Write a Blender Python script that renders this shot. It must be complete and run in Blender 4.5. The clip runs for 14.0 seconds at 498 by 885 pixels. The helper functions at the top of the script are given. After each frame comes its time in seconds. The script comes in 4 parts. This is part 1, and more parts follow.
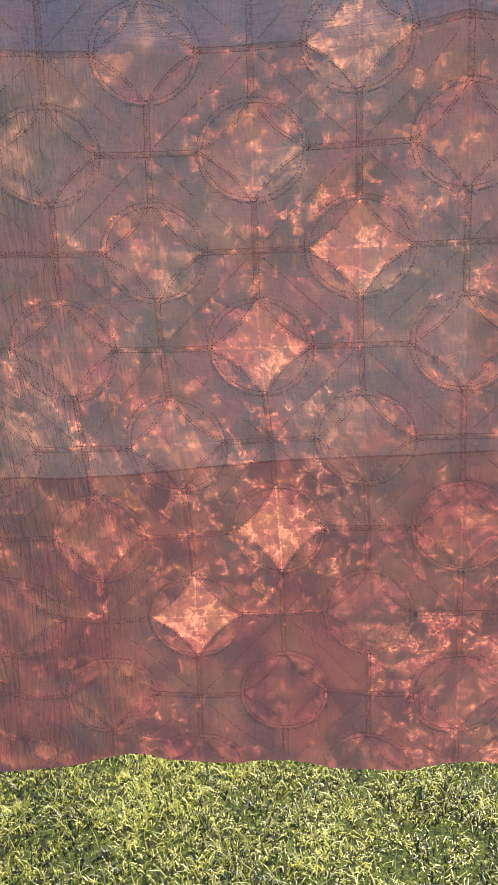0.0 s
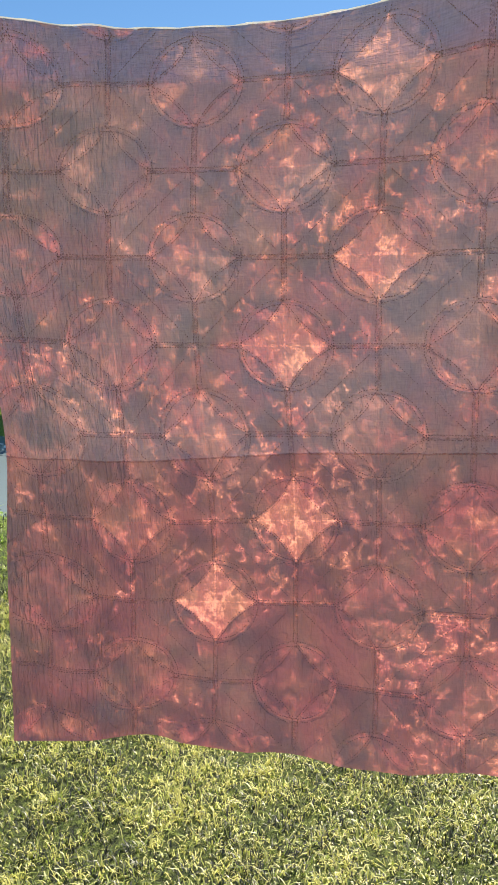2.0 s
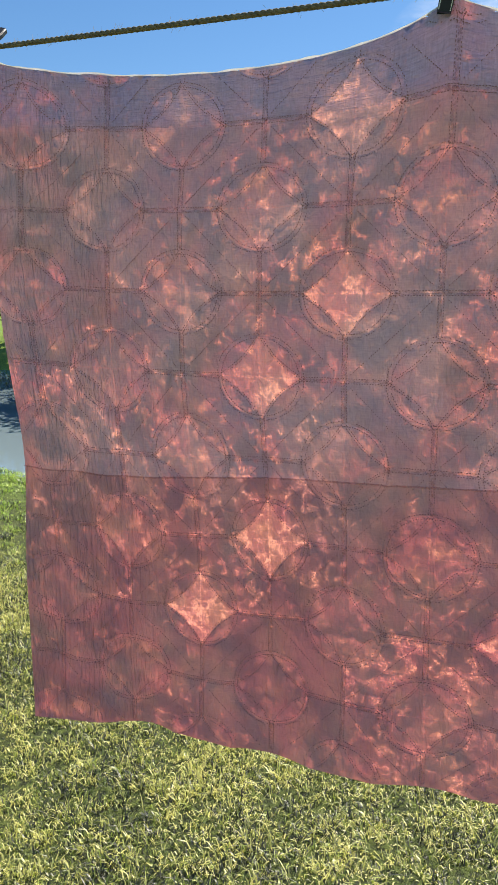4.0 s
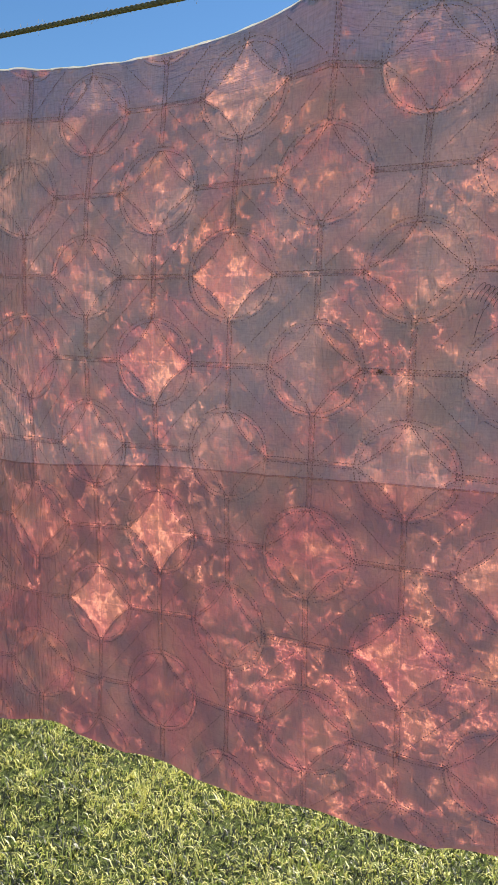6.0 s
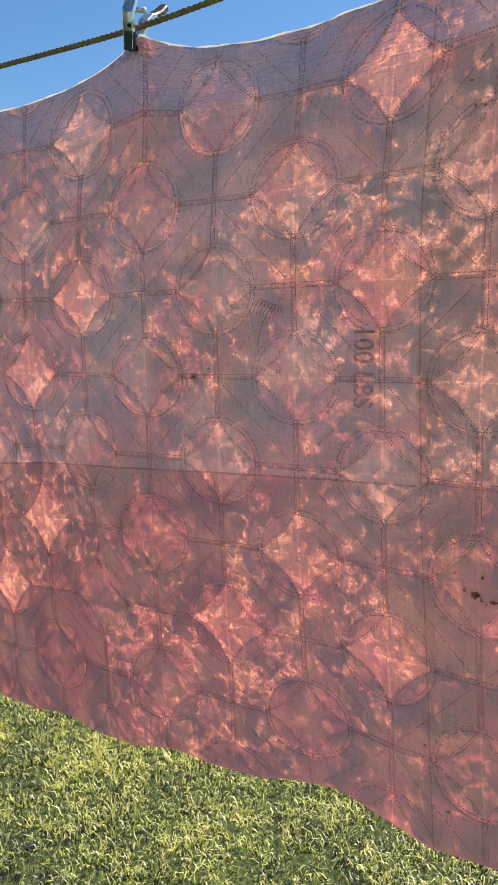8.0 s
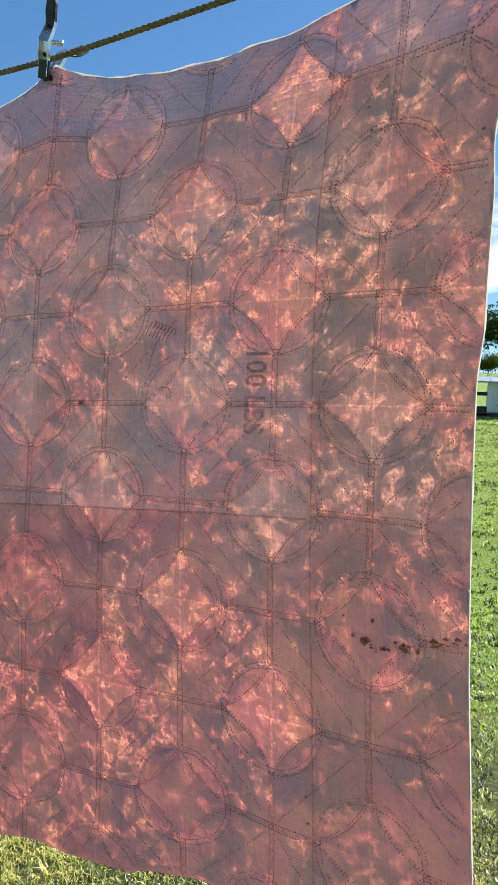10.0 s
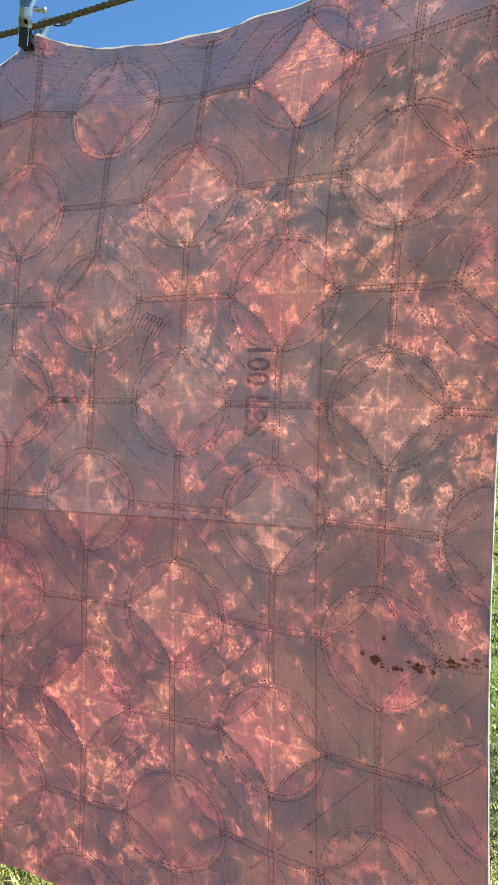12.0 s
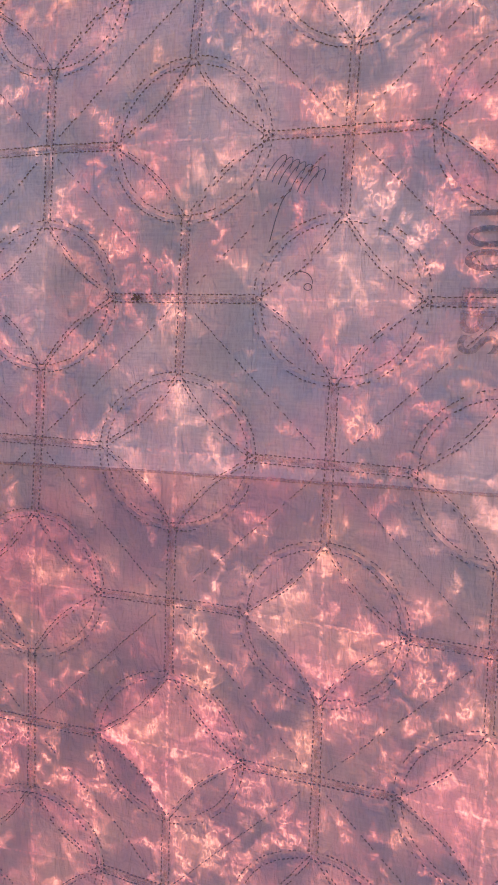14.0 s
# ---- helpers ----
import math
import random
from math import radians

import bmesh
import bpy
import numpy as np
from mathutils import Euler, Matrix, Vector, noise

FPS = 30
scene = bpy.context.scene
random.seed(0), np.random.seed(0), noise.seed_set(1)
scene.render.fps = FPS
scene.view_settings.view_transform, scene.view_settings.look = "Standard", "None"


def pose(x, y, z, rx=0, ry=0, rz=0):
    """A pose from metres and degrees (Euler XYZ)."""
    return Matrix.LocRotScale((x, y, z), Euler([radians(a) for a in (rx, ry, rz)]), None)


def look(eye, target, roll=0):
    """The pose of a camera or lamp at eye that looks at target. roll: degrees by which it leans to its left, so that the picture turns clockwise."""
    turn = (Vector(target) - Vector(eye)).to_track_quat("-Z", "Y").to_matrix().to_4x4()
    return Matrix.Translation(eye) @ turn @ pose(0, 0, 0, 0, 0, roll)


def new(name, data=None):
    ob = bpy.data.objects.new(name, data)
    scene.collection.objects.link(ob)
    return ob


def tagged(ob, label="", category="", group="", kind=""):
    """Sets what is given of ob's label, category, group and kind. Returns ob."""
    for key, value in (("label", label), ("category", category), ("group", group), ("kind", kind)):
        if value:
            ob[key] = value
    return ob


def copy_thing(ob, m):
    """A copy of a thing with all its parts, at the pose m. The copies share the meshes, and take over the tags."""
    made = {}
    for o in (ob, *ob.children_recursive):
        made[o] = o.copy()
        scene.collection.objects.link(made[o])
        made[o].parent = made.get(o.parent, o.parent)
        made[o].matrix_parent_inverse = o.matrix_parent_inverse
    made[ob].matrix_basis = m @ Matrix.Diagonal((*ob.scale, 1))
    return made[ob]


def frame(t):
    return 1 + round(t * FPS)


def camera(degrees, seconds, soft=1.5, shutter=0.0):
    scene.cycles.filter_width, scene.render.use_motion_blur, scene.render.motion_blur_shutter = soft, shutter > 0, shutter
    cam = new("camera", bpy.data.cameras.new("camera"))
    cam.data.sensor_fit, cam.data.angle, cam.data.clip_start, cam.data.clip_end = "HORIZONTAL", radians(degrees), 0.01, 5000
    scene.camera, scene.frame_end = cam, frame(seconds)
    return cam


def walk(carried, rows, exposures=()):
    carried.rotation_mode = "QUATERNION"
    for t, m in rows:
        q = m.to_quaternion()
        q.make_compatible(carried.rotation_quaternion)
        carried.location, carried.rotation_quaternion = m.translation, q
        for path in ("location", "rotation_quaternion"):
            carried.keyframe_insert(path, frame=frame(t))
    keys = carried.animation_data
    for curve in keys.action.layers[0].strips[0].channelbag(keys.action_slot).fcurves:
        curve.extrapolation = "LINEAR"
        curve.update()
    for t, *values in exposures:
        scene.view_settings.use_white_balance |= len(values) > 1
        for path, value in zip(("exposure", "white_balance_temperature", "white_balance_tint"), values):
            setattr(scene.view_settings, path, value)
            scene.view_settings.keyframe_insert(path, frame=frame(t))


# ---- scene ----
cam = camera(37.9, 14.0, soft=1.2)
PATH = [
    (0, (0.663, -1.126, 1.362), (0.389, 0.802, 0.908), -1.5),
    (0.5, (0.682, -1.212, 1.449), (0.325, 0.631, 0.757), -3.0),
    (1, (0.721, -1.215, 1.45), (0.34, 0.62, 0.751), -2.8),
    (1.5, (0.781, -1.199, 1.373), (0.309, 0.675, 0.858), -1.0),
    (2, (0.798, -1.197, 1.273), (0.267, 0.707, 0.97), 0.7),
    (2.2, (0.814, -1.204, 1.271), (0.246, 0.692, 0.985), 1.0),
    (4.3, (1.077, -1.184, 1.392), (0.24, 0.589, 0.998), 0.7),
    (4.5, (1.111, -1.205, 1.387), (0.244, 0.557, 1.01), 0.9),
    (5, (1.17, -1.217, 1.372), (0.279, 0.541, 1.03), 1.7),
    (5.5, (1.247, -1.122, 1.308), (0.284, 0.612, 1.046), 2.5),
    (6, (1.306, -1.02, 1.288), (0.321, 0.7, 1.019), 2.5),
    (6.5, (1.393, -1.046, 1.297), (0.362, 0.645, 1.017), 2.1),
    (7, (1.492, -1.09, 1.323), (0.422, 0.572, 1.022), 1.1),
    (7.5, (1.621, -1.035, 1.342), (0.523, 0.606, 1.022), 0.2),
    (8, (1.701, -0.992, 1.344), (0.618, 0.658, 1.022), -0.5),
    (8.5, (1.725, -0.965, 1.322), (0.675, 0.713, 1.032), -0.4),
    (9, (1.74, -0.935, 1.295), (0.719, 0.768, 1.056), 0.1),
    (9.2, (1.744, -0.92, 1.273), (0.741, 0.799, 1.075), 0.6),
    (11.3, (1.723, -0.856, 1.19), (0.768, 0.892, 1.369), 4.7),
    (11.5, (1.722, -0.848, 1.208), (0.767, 0.906, 1.332), 4.3),
    (12, (1.664, -0.847, 1.225), (0.779, 0.946, 1.196), 3.4),
    (12.5, (1.51, -0.852, 1.216), (0.787, 1.005, 1.044), 3.3),
    (13, (1.407, -0.828, 1.188), (0.767, 1.057, 0.995), 4.1),
    (13.5, (1.34, -0.726, 1.172), (0.656, 1.146, 0.999), 4.5),
    (14, (1.294, -0.617, 1.184), (0.593, 1.249, 1.018), 4.1),
]
EXPOSURES = [(0.0, 0.56, 7350, 7), (1.0, 0.64, 7300, 10), (2.2, 0.60, 7000, 9), (4.5, 0.44, 6700, 10), (7.5, 0.53, 6800, 10), (9.2, 0.55, 6800, 9), (11.5, 0.48, 6550, 4), (12.5, 0.66, 6550, 13), (13.0, 0.75, 6250, 17), (14.0, 0.92, 5900, 19)]
walk(cam, [(t, look(eye, target, roll)) for t, eye, target, roll in PATH], EXPOSURES)

# ---- daylight ----
SUN_AZ, SUN_EL = radians(14), radians(50)          # bearing from +y towards +x, height
SUN_DIR = Vector((math.sin(SUN_AZ) * math.cos(SUN_EL), math.cos(SUN_AZ) * math.cos(SUN_EL), math.sin(SUN_EL)))

world = bpy.data.worlds.new("world")
scene.world = world
world.use_nodes = True
wn, wl = world.node_tree.nodes, world.node_tree.links
sky = wn.new("ShaderNodeTexSky")
sky.sky_type, sky.sun_disc = "NISHITA", False
sky.sun_elevation, sky.sun_rotation = SUN_EL, SUN_AZ
sky.dust_density, sky.air_density, sky.ozone_density = 0.1, 1.0, 4.0
sat = wn.new("ShaderNodeHueSaturation")
sat.inputs["Saturation"].default_value = 1.18
wl.new(sky.outputs[0], sat.inputs["Color"])
geo = wn.new("ShaderNodeTexCoord")
cn = wn.new("ShaderNodeTexNoise")
cn.inputs["Scale"].default_value, cn.inputs["Detail"].default_value, cn.inputs["Roughness"].default_value = 7.0, 8.0, 0.6
cm = wn.new("ShaderNodeMapping")
cm.inputs["Scale"].default_value = (1, 1, 2.6)
wl.new(geo.outputs["Generated"], cm.inputs[0])
wl.new(cm.outputs[0], cn.inputs["Vector"])
cr = wn.new("ShaderNodeMapRange")
cr.inputs[1].default_value, cr.inputs[2].default_value = 0.44, 0.58
wl.new(cn.outputs["Fac"], cr.inputs[0])
band = wn.new("ShaderNodeMapRange")
band.inputs[1].default_value, band.inputs[2].default_value, band.inputs[3].default_value, band.inputs[4].default_value = 0.05, 0.115, 1, 0
bank = wn.new("ShaderNodeVectorMath")
bank.operation = "DISTANCE"
bank.inputs[1].default_value = (-0.15, 0.957, 0.25)          # a low bank of cloud over the slope
wl.new(geo.outputs["Generated"], bank.inputs[0])
wl.new(bank.outputs["Value"], band.inputs[0])
cmul = wn.new("ShaderNodeMath")
cmul.operation = "MULTIPLY"
wl.new(cr.outputs[0], cmul.inputs[0])
wl.new(band.outputs[0], cmul.inputs[1])
cmix = wn.new("ShaderNodeMix")
cmix.data_type = "RGBA"
cmix.inputs["B"].default_value = (9.0, 9.3, 9.6, 1)
wl.new(cmul.outputs[0], cmix.inputs["Factor"])
wl.new(sat.outputs[0], cmix.inputs["A"])
wl.new(cmix.outputs["Result"], wn["Background"].inputs[0])
wn["Background"].inputs[1].default_value = 0.10

sun_data = bpy.data.lights.new("sun", "SUN")
sun_data.energy, sun_data.angle, sun_data.color = 5.0, radians(0.5), (1.0, 0.94, 0.85)
sun = new("sun", sun_data)
sun.matrix_world = look(Vector((0, 0, 8)) + SUN_DIR * 20, (0, 0, 8))


# ---- materials ----
RU, RV = 0.51, 0.50            # half sizes of a round quilt motif, in squares

class Nodes:
    """A small wrapper to write node trees briefly."""

    def __init__(self, name):
        self.m = bpy.data.materials.new(name)
        self.m.use_nodes = True
        self.t = self.m.node_tree
        self.bsdf = self.t.nodes["Principled BSDF"]
        self.out = self.t.nodes["Material Output"]

    def add(self, kind, **inputs):
        n = self.t.nodes.new("ShaderNode" + kind)
        for k, v in inputs.items():
            self.set(n, k.replace("_", " "), v)
        return n

    def set(self, n, key, v):
        sock = n.inputs[int(key)] if key.isdigit() else n.inputs[key]
        if isinstance(v, bpy.types.NodeSocket):
            self.t.links.new(v, sock)
        else:
            sock.default_value = v

    def math(self, op, a, b=0.0, clamp=False):
        n = self.t.nodes.new("ShaderNodeMath")
        n.operation, n.use_clamp = op, clamp
        self.set(n, "0", a)
        self.set(n, "1", b)
        return n.outputs[0]

    def ramp(self, v, lo, hi, a=0.0, b=1.0, smooth=True):
        n = self.t.nodes.new("ShaderNodeMapRange")
        n.interpolation_type = "SMOOTHSTEP" if smooth else "LINEAR"
        for i, x in enumerate((v, lo, hi, a, b)):
            self.set(n, str(i), x)
        return n.outputs[0]

    def mix(self, f, a, b):
        n = self.t.nodes.new("ShaderNodeMix")
        n.data_type = "RGBA"
        self.set(n, "Factor", f)
        for key, v in (("A", a), ("B", b)):
            sock = [s for s in n.inputs if s.name == key and s.type == "RGBA"][0]
            if isinstance(v, bpy.types.NodeSocket):
                self.t.links.new(v, sock)
            else:
                sock.default_value = (*v, 1) if len(v) == 3 else v
        return [s for s in n.outputs if s.type == "RGBA"][0]

    def noise(self, vec, scale, detail=3.0, rough=0.55, distortion=0.0):
        n = self.add("TexNoise", Scale=scale, Detail=detail, Roughness=rough, Distortion=distortion)
        if vec is not None:
            self.t.links.new(vec, n.inputs["Vector"])
        return n.outputs["Fac"]

    def stretched(self, vec, sx, sy, sz):
        n = self.add("Mapping", Vector=vec, Scale=(sx, sy, sz))
        return n.outputs[0]

    def bump(self, height, strength, distance):
        n = self.add("Bump", Height=height, Strength=strength, Distance=distance)
        return n.outputs[0]


def plain(name, colour, rough=0.6, metal=0.0, vary=0.15, scale=30.0, bump=0.15, dist=0.002):
    """A simple surface with two scales of colour change and a fine relief."""
    k = Nodes(name)
    pos = k.add("TexCoord").outputs["Object"]
    n = k.math("ADD", k.math("MULTIPLY", k.noise(pos, scale, 5), 0.6), k.math("MULTIPLY", k.noise(pos, scale * 0.17, 3), 0.4))
    f = k.ramp(n, 0.3, 0.7)
    lo = tuple(c * (1 - vary) for c in colour)
    hi = tuple(min(1, c * (1 + vary)) for c in colour)
    k.set(k.bsdf, "Base Color", k.mix(f, lo, hi))
    k.set(k.bsdf, "Roughness", k.ramp(n, 0.3, 0.7, max(0.05, rough - 0.1), min(1, rough + 0.1)))
    k.set(k.bsdf, "Metallic", metal)
    k.set(k.bsdf, "Normal", k.bump(n, bump, dist))
    return k.m


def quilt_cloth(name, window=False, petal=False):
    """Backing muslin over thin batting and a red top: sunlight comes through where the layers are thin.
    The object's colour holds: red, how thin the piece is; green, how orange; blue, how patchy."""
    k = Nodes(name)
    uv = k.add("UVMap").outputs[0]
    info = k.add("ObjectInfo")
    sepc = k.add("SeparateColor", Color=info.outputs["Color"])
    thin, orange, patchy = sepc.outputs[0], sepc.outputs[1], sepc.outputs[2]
    xy = k.add("SeparateXYZ", Vector=uv)
    u, v = xy.outputs[0], xy.outputs[1]
    # batting: soft lumps, fine crumpled veins
    lumps = k.noise(uv, 3.4, 2.0, 0.5, 0.4)
    mid = k.noise(uv, 7.0, 2.0, 0.5, 0.7)
    fine = k.noise(uv, 26.0, 3.0, 0.65, 0.5)
    gauze = k.noise(k.stretched(uv, 60, 8, 1), 1.0, 2.0)
    gauze2 = k.noise(k.stretched(uv, 8, 60, 1), 1.0, 2.0)
    weave = k.math("ADD", k.math("MULTIPLY", gauze, 0.5), k.math("MULTIPLY", gauze2, 0.5))
    # matted cotton: soft thin places with strands of light between the clumps
    n = k.math("ADD", k.math("MULTIPLY", lumps, 0.5), k.math("MULTIPLY", mid, 0.5))
    web = k.ramp(k.math("ABSOLUTE", k.math("SUBTRACT", k.noise(uv, 9.5, 1.5, 0.5, 0.7), 0.5)), 0.0, 0.075, 1.0, 0.0)
    web2 = k.ramp(k.math("ABSOLUTE", k.math("SUBTRACT", k.noise(k.stretched(uv, 1.3, 0.75, 1), 19.0, 1.5, 0.5, 0.8), 0.5)), 0.0, 0.10, 1.0, 0.0)
    beads = k.ramp(k.noise(uv, 17.0, 2.0), 0.38, 0.62, 0.15, 1.0)
    strands = k.math("ADD", k.math("MULTIPLY", k.math("MULTIPLY", web, beads), 0.75), k.math("MULTIPLY", k.math("MULTIPLY", web2, k.ramp(mid, 0.4, 0.6)), 0.55))
    strands = k.math("MULTIPLY", strands, k.ramp(fine, 0.3, 0.65, 0.65, 1.15))
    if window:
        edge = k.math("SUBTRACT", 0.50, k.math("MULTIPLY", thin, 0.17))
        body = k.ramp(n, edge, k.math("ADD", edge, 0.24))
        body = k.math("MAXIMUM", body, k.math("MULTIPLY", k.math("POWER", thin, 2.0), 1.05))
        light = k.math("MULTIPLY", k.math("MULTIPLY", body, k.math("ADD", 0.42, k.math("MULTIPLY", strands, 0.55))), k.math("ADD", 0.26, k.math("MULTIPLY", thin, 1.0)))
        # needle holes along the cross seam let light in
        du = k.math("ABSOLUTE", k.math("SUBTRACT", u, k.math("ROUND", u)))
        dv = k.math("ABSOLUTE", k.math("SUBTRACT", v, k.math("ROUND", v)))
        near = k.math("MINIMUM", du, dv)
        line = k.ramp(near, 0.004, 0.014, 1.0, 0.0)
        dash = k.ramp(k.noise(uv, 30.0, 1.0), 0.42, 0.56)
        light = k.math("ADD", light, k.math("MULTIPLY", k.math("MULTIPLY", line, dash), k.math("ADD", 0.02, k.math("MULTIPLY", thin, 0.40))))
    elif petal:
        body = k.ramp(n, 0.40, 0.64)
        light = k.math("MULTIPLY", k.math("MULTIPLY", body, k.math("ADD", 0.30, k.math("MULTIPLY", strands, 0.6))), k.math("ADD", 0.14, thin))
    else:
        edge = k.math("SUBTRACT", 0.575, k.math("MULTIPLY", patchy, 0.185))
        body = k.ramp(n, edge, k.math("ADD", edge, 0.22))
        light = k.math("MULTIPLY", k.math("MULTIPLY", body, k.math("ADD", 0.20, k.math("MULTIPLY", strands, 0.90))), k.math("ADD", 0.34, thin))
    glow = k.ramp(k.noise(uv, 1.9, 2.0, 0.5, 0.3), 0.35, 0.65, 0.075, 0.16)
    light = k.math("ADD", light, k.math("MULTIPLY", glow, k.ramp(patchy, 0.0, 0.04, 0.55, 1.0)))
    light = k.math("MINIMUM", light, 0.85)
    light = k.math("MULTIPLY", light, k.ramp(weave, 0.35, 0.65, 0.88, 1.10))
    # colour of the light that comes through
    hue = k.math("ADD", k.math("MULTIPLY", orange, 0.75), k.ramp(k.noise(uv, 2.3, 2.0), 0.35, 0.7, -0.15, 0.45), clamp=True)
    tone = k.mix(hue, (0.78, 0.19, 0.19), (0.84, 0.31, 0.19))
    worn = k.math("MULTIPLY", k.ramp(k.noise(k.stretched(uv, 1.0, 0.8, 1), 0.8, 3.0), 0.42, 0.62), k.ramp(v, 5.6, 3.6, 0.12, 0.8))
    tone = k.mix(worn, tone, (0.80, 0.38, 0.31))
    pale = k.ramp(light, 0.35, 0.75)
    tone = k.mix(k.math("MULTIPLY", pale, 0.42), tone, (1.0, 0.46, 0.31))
    # backing cloth: three sewn panels of slightly different cotton
    low = k.ramp(k.math("ADD", v, k.math("MULTIPLY", u, 0.03)), 4.24, 4.27)
    low = k.math("MULTIPLY", low, k.ramp(u, 2.5, 6.0, 1.0, 0.55))
    right = k.ramp(u, 6.36, 6.38)
    cloth = k.mix(low, (0.57, 0.465, 0.49), (0.40, 0.235, 0.26))
    cloth = k.mix(right, cloth, (0.41, 0.325, 0.315))
    cloth = k.mix(k.ramp(k.noise(uv, 1.1, 4.0), 0.42, 0.72, 0, 0.6), cloth, (0.40, 0.335, 0.36))
    cloth = k.mix(k.ramp(k.noise(k.stretched(uv, 1.0, 1.0, 1), 0.55, 3.0), 0.45, 0.62, 0, 0.55), cloth, (0.46, 0.375, 0.325))
    # lavender along the top edge: sky light tinted into the cloth colour
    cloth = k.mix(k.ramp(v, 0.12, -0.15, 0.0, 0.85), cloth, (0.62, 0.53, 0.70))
    cloth = k.mix(k.ramp(weave, 0.35, 0.65, 0.30, 0.0), cloth, (0.30, 0.22, 0.24))
    crease = k.noise(k.stretched(uv, 9, 2.2, 1), 1.0, 4.0, 0.6, 0.6)
    h = k.math("ADD", k.math("MULTIPLY", weave, 0.10), k.math("ADD", k.math("MULTIPLY", mid, 0.35), k.math("MULTIPLY", crease, 0.6)))
    # gathers: upright on the loose side, level along the sagging top
    left = k.math("MULTIPLY", k.math("SUBTRACT", k.noise(k.stretched(uv, 24, 2.5, 1), 1.0, 3.0, 0.6, 0.5), 0.5), k.ramp(u, 0.2, -1.8, 0.0, 1.3))
    top = k.math("MULTIPLY", k.math("SUBTRACT", k.noise(k.stretched(uv, 2.5, 22, 1), 1.0, 3.0, 0.6, 0.8), 0.5), k.ramp(v, 0.3, -0.3, 0.0, 0.4))
    # puckers along the round stitching
    ra = k.math("ROUND", k.math("MULTIPLY", k.math("ADD", u, v), 0.5))
    rb = k.math("ROUND", k.math("MULTIPLY", k.math("SUBTRACT", u, v), 0.5))
    eu = k.math("DIVIDE", k.math("SUBTRACT", u, k.math("ADD", ra, rb)), RU)
    ev = k.math("DIVIDE", k.math("SUBTRACT", v, k.math("SUBTRACT", ra, rb)), RV)
    off = k.math("ABSOLUTE", k.math("SUBTRACT", k.math("SQRT", k.math("ADD", k.math("MULTIPLY", eu, eu), k.math("MULTIPLY", ev, ev))), 1.0))
    pucker = k.math("MULTIPLY", k.math("SUBTRACT", k.noise(uv, 20.0, 1.0), 0.5), k.ramp(off, 0.02, 0.25, 0.34, 0.0))
    h = k.math("ADD", h, k.math("ADD", pucker, k.math("ADD", left, top)))
    normal = k.bump(h, 0.9, 0.009)
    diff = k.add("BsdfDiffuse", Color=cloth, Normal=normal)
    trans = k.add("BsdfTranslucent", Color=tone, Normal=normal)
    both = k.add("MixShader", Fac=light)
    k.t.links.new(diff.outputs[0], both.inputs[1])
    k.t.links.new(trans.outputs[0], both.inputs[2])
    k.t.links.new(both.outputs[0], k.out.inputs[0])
    return k.m


def thin_cloth(name, colour, through_colour, share, rough_scale=60.0, sheer=0.0):
    """Cloth, thread, leaf or ink that lets part of the light through."""
    k = Nodes(name)
    pos = k.add("TexCoord").outputs["Object"]
    n = k.noise(pos, rough_scale, 4)
    f = k.ramp(n, 0.3, 0.7)
    diff = k.add("BsdfDiffuse", Color=k.mix(f, tuple(c * 0.8 for c in colour), tuple(min(1, c * 1.15) for c in colour)))
    trans = k.add("BsdfTranslucent", Color=(*through_colour, 1))
    both = k.add("MixShader", Fac=share)
    k.set(diff, "Normal", k.bump(n, 0.4, 0.002))
    k.t.links.new(diff.outputs[0], both.inputs[1])
    k.t.links.new(trans.outputs[0], both.inputs[2])
    if sheer:
        # loosely woven or worn: the cloth behind shows between the threads
        clear = k.add("BsdfTransparent")
        veil = k.add("MixShader", Fac=k.ramp(k.noise(pos, rough_scale * 0.6, 3), 0.3, 0.7, sheer - 0.2, sheer + 0.2))
        k.t.links.new(both.outputs[0], veil.inputs[1])
        k.t.links.new(clear.outputs[0], veil.inputs[2])
        both = veil
    k.t.links.new(both.outputs[0], k.out.inputs[0])
    return k.m


def grass_blades(name, dry, fresh, dark):
    k = Nodes(name)
    tone = k.add("Attribute")
    tone.attribute_name = "tone"
    tt = tone.outputs["Fac"]
    pos = k.add("NewGeometry").outputs["Position"]
    patch = k.ramp(k.noise(pos, 1.6, 4.0), 0.40, 0.62, -0.16, 0.16)
    f = k.math("ADD", tt, patch, clamp=True)
    far = k.ramp(k.add("SeparateXYZ", Vector=pos).outputs[1], 1.1, 2.6)
    green = k.mix(far, fresh, (0.36, 0.62, 0.04))
    # near-black blades stand in for the shaded gaps between tufts
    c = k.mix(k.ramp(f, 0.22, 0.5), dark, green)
    c = k.mix(k.math("MULTIPLY", k.ramp(f, 0.48, 0.72), k.ramp(far, 0.0, 1.0, 1.0, 0.35)), c, dry)
    diff = k.add("BsdfDiffuse", Color=c)
    trans = k.add("BsdfTranslucent", Color=c)
    gloss = k.add("BsdfGlossy", Color=(0.8, 0.8, 0.7, 1), Roughness=0.45)
    both = k.add("MixShader", Fac=0.5)
    k.t.links.new(diff.outputs[0], both.inputs[1])
    k.t.links.new(trans.outputs[0], both.inputs[2])
    shiny = k.add("MixShader", Fac=0.12)
    k.t.links.new(both.outputs[0], shiny.inputs[1])
    k.t.links.new(gloss.outputs[0], shiny.inputs[2])
    k.t.links.new(shiny.outputs[0], k.out.inputs[0])
    return k.m


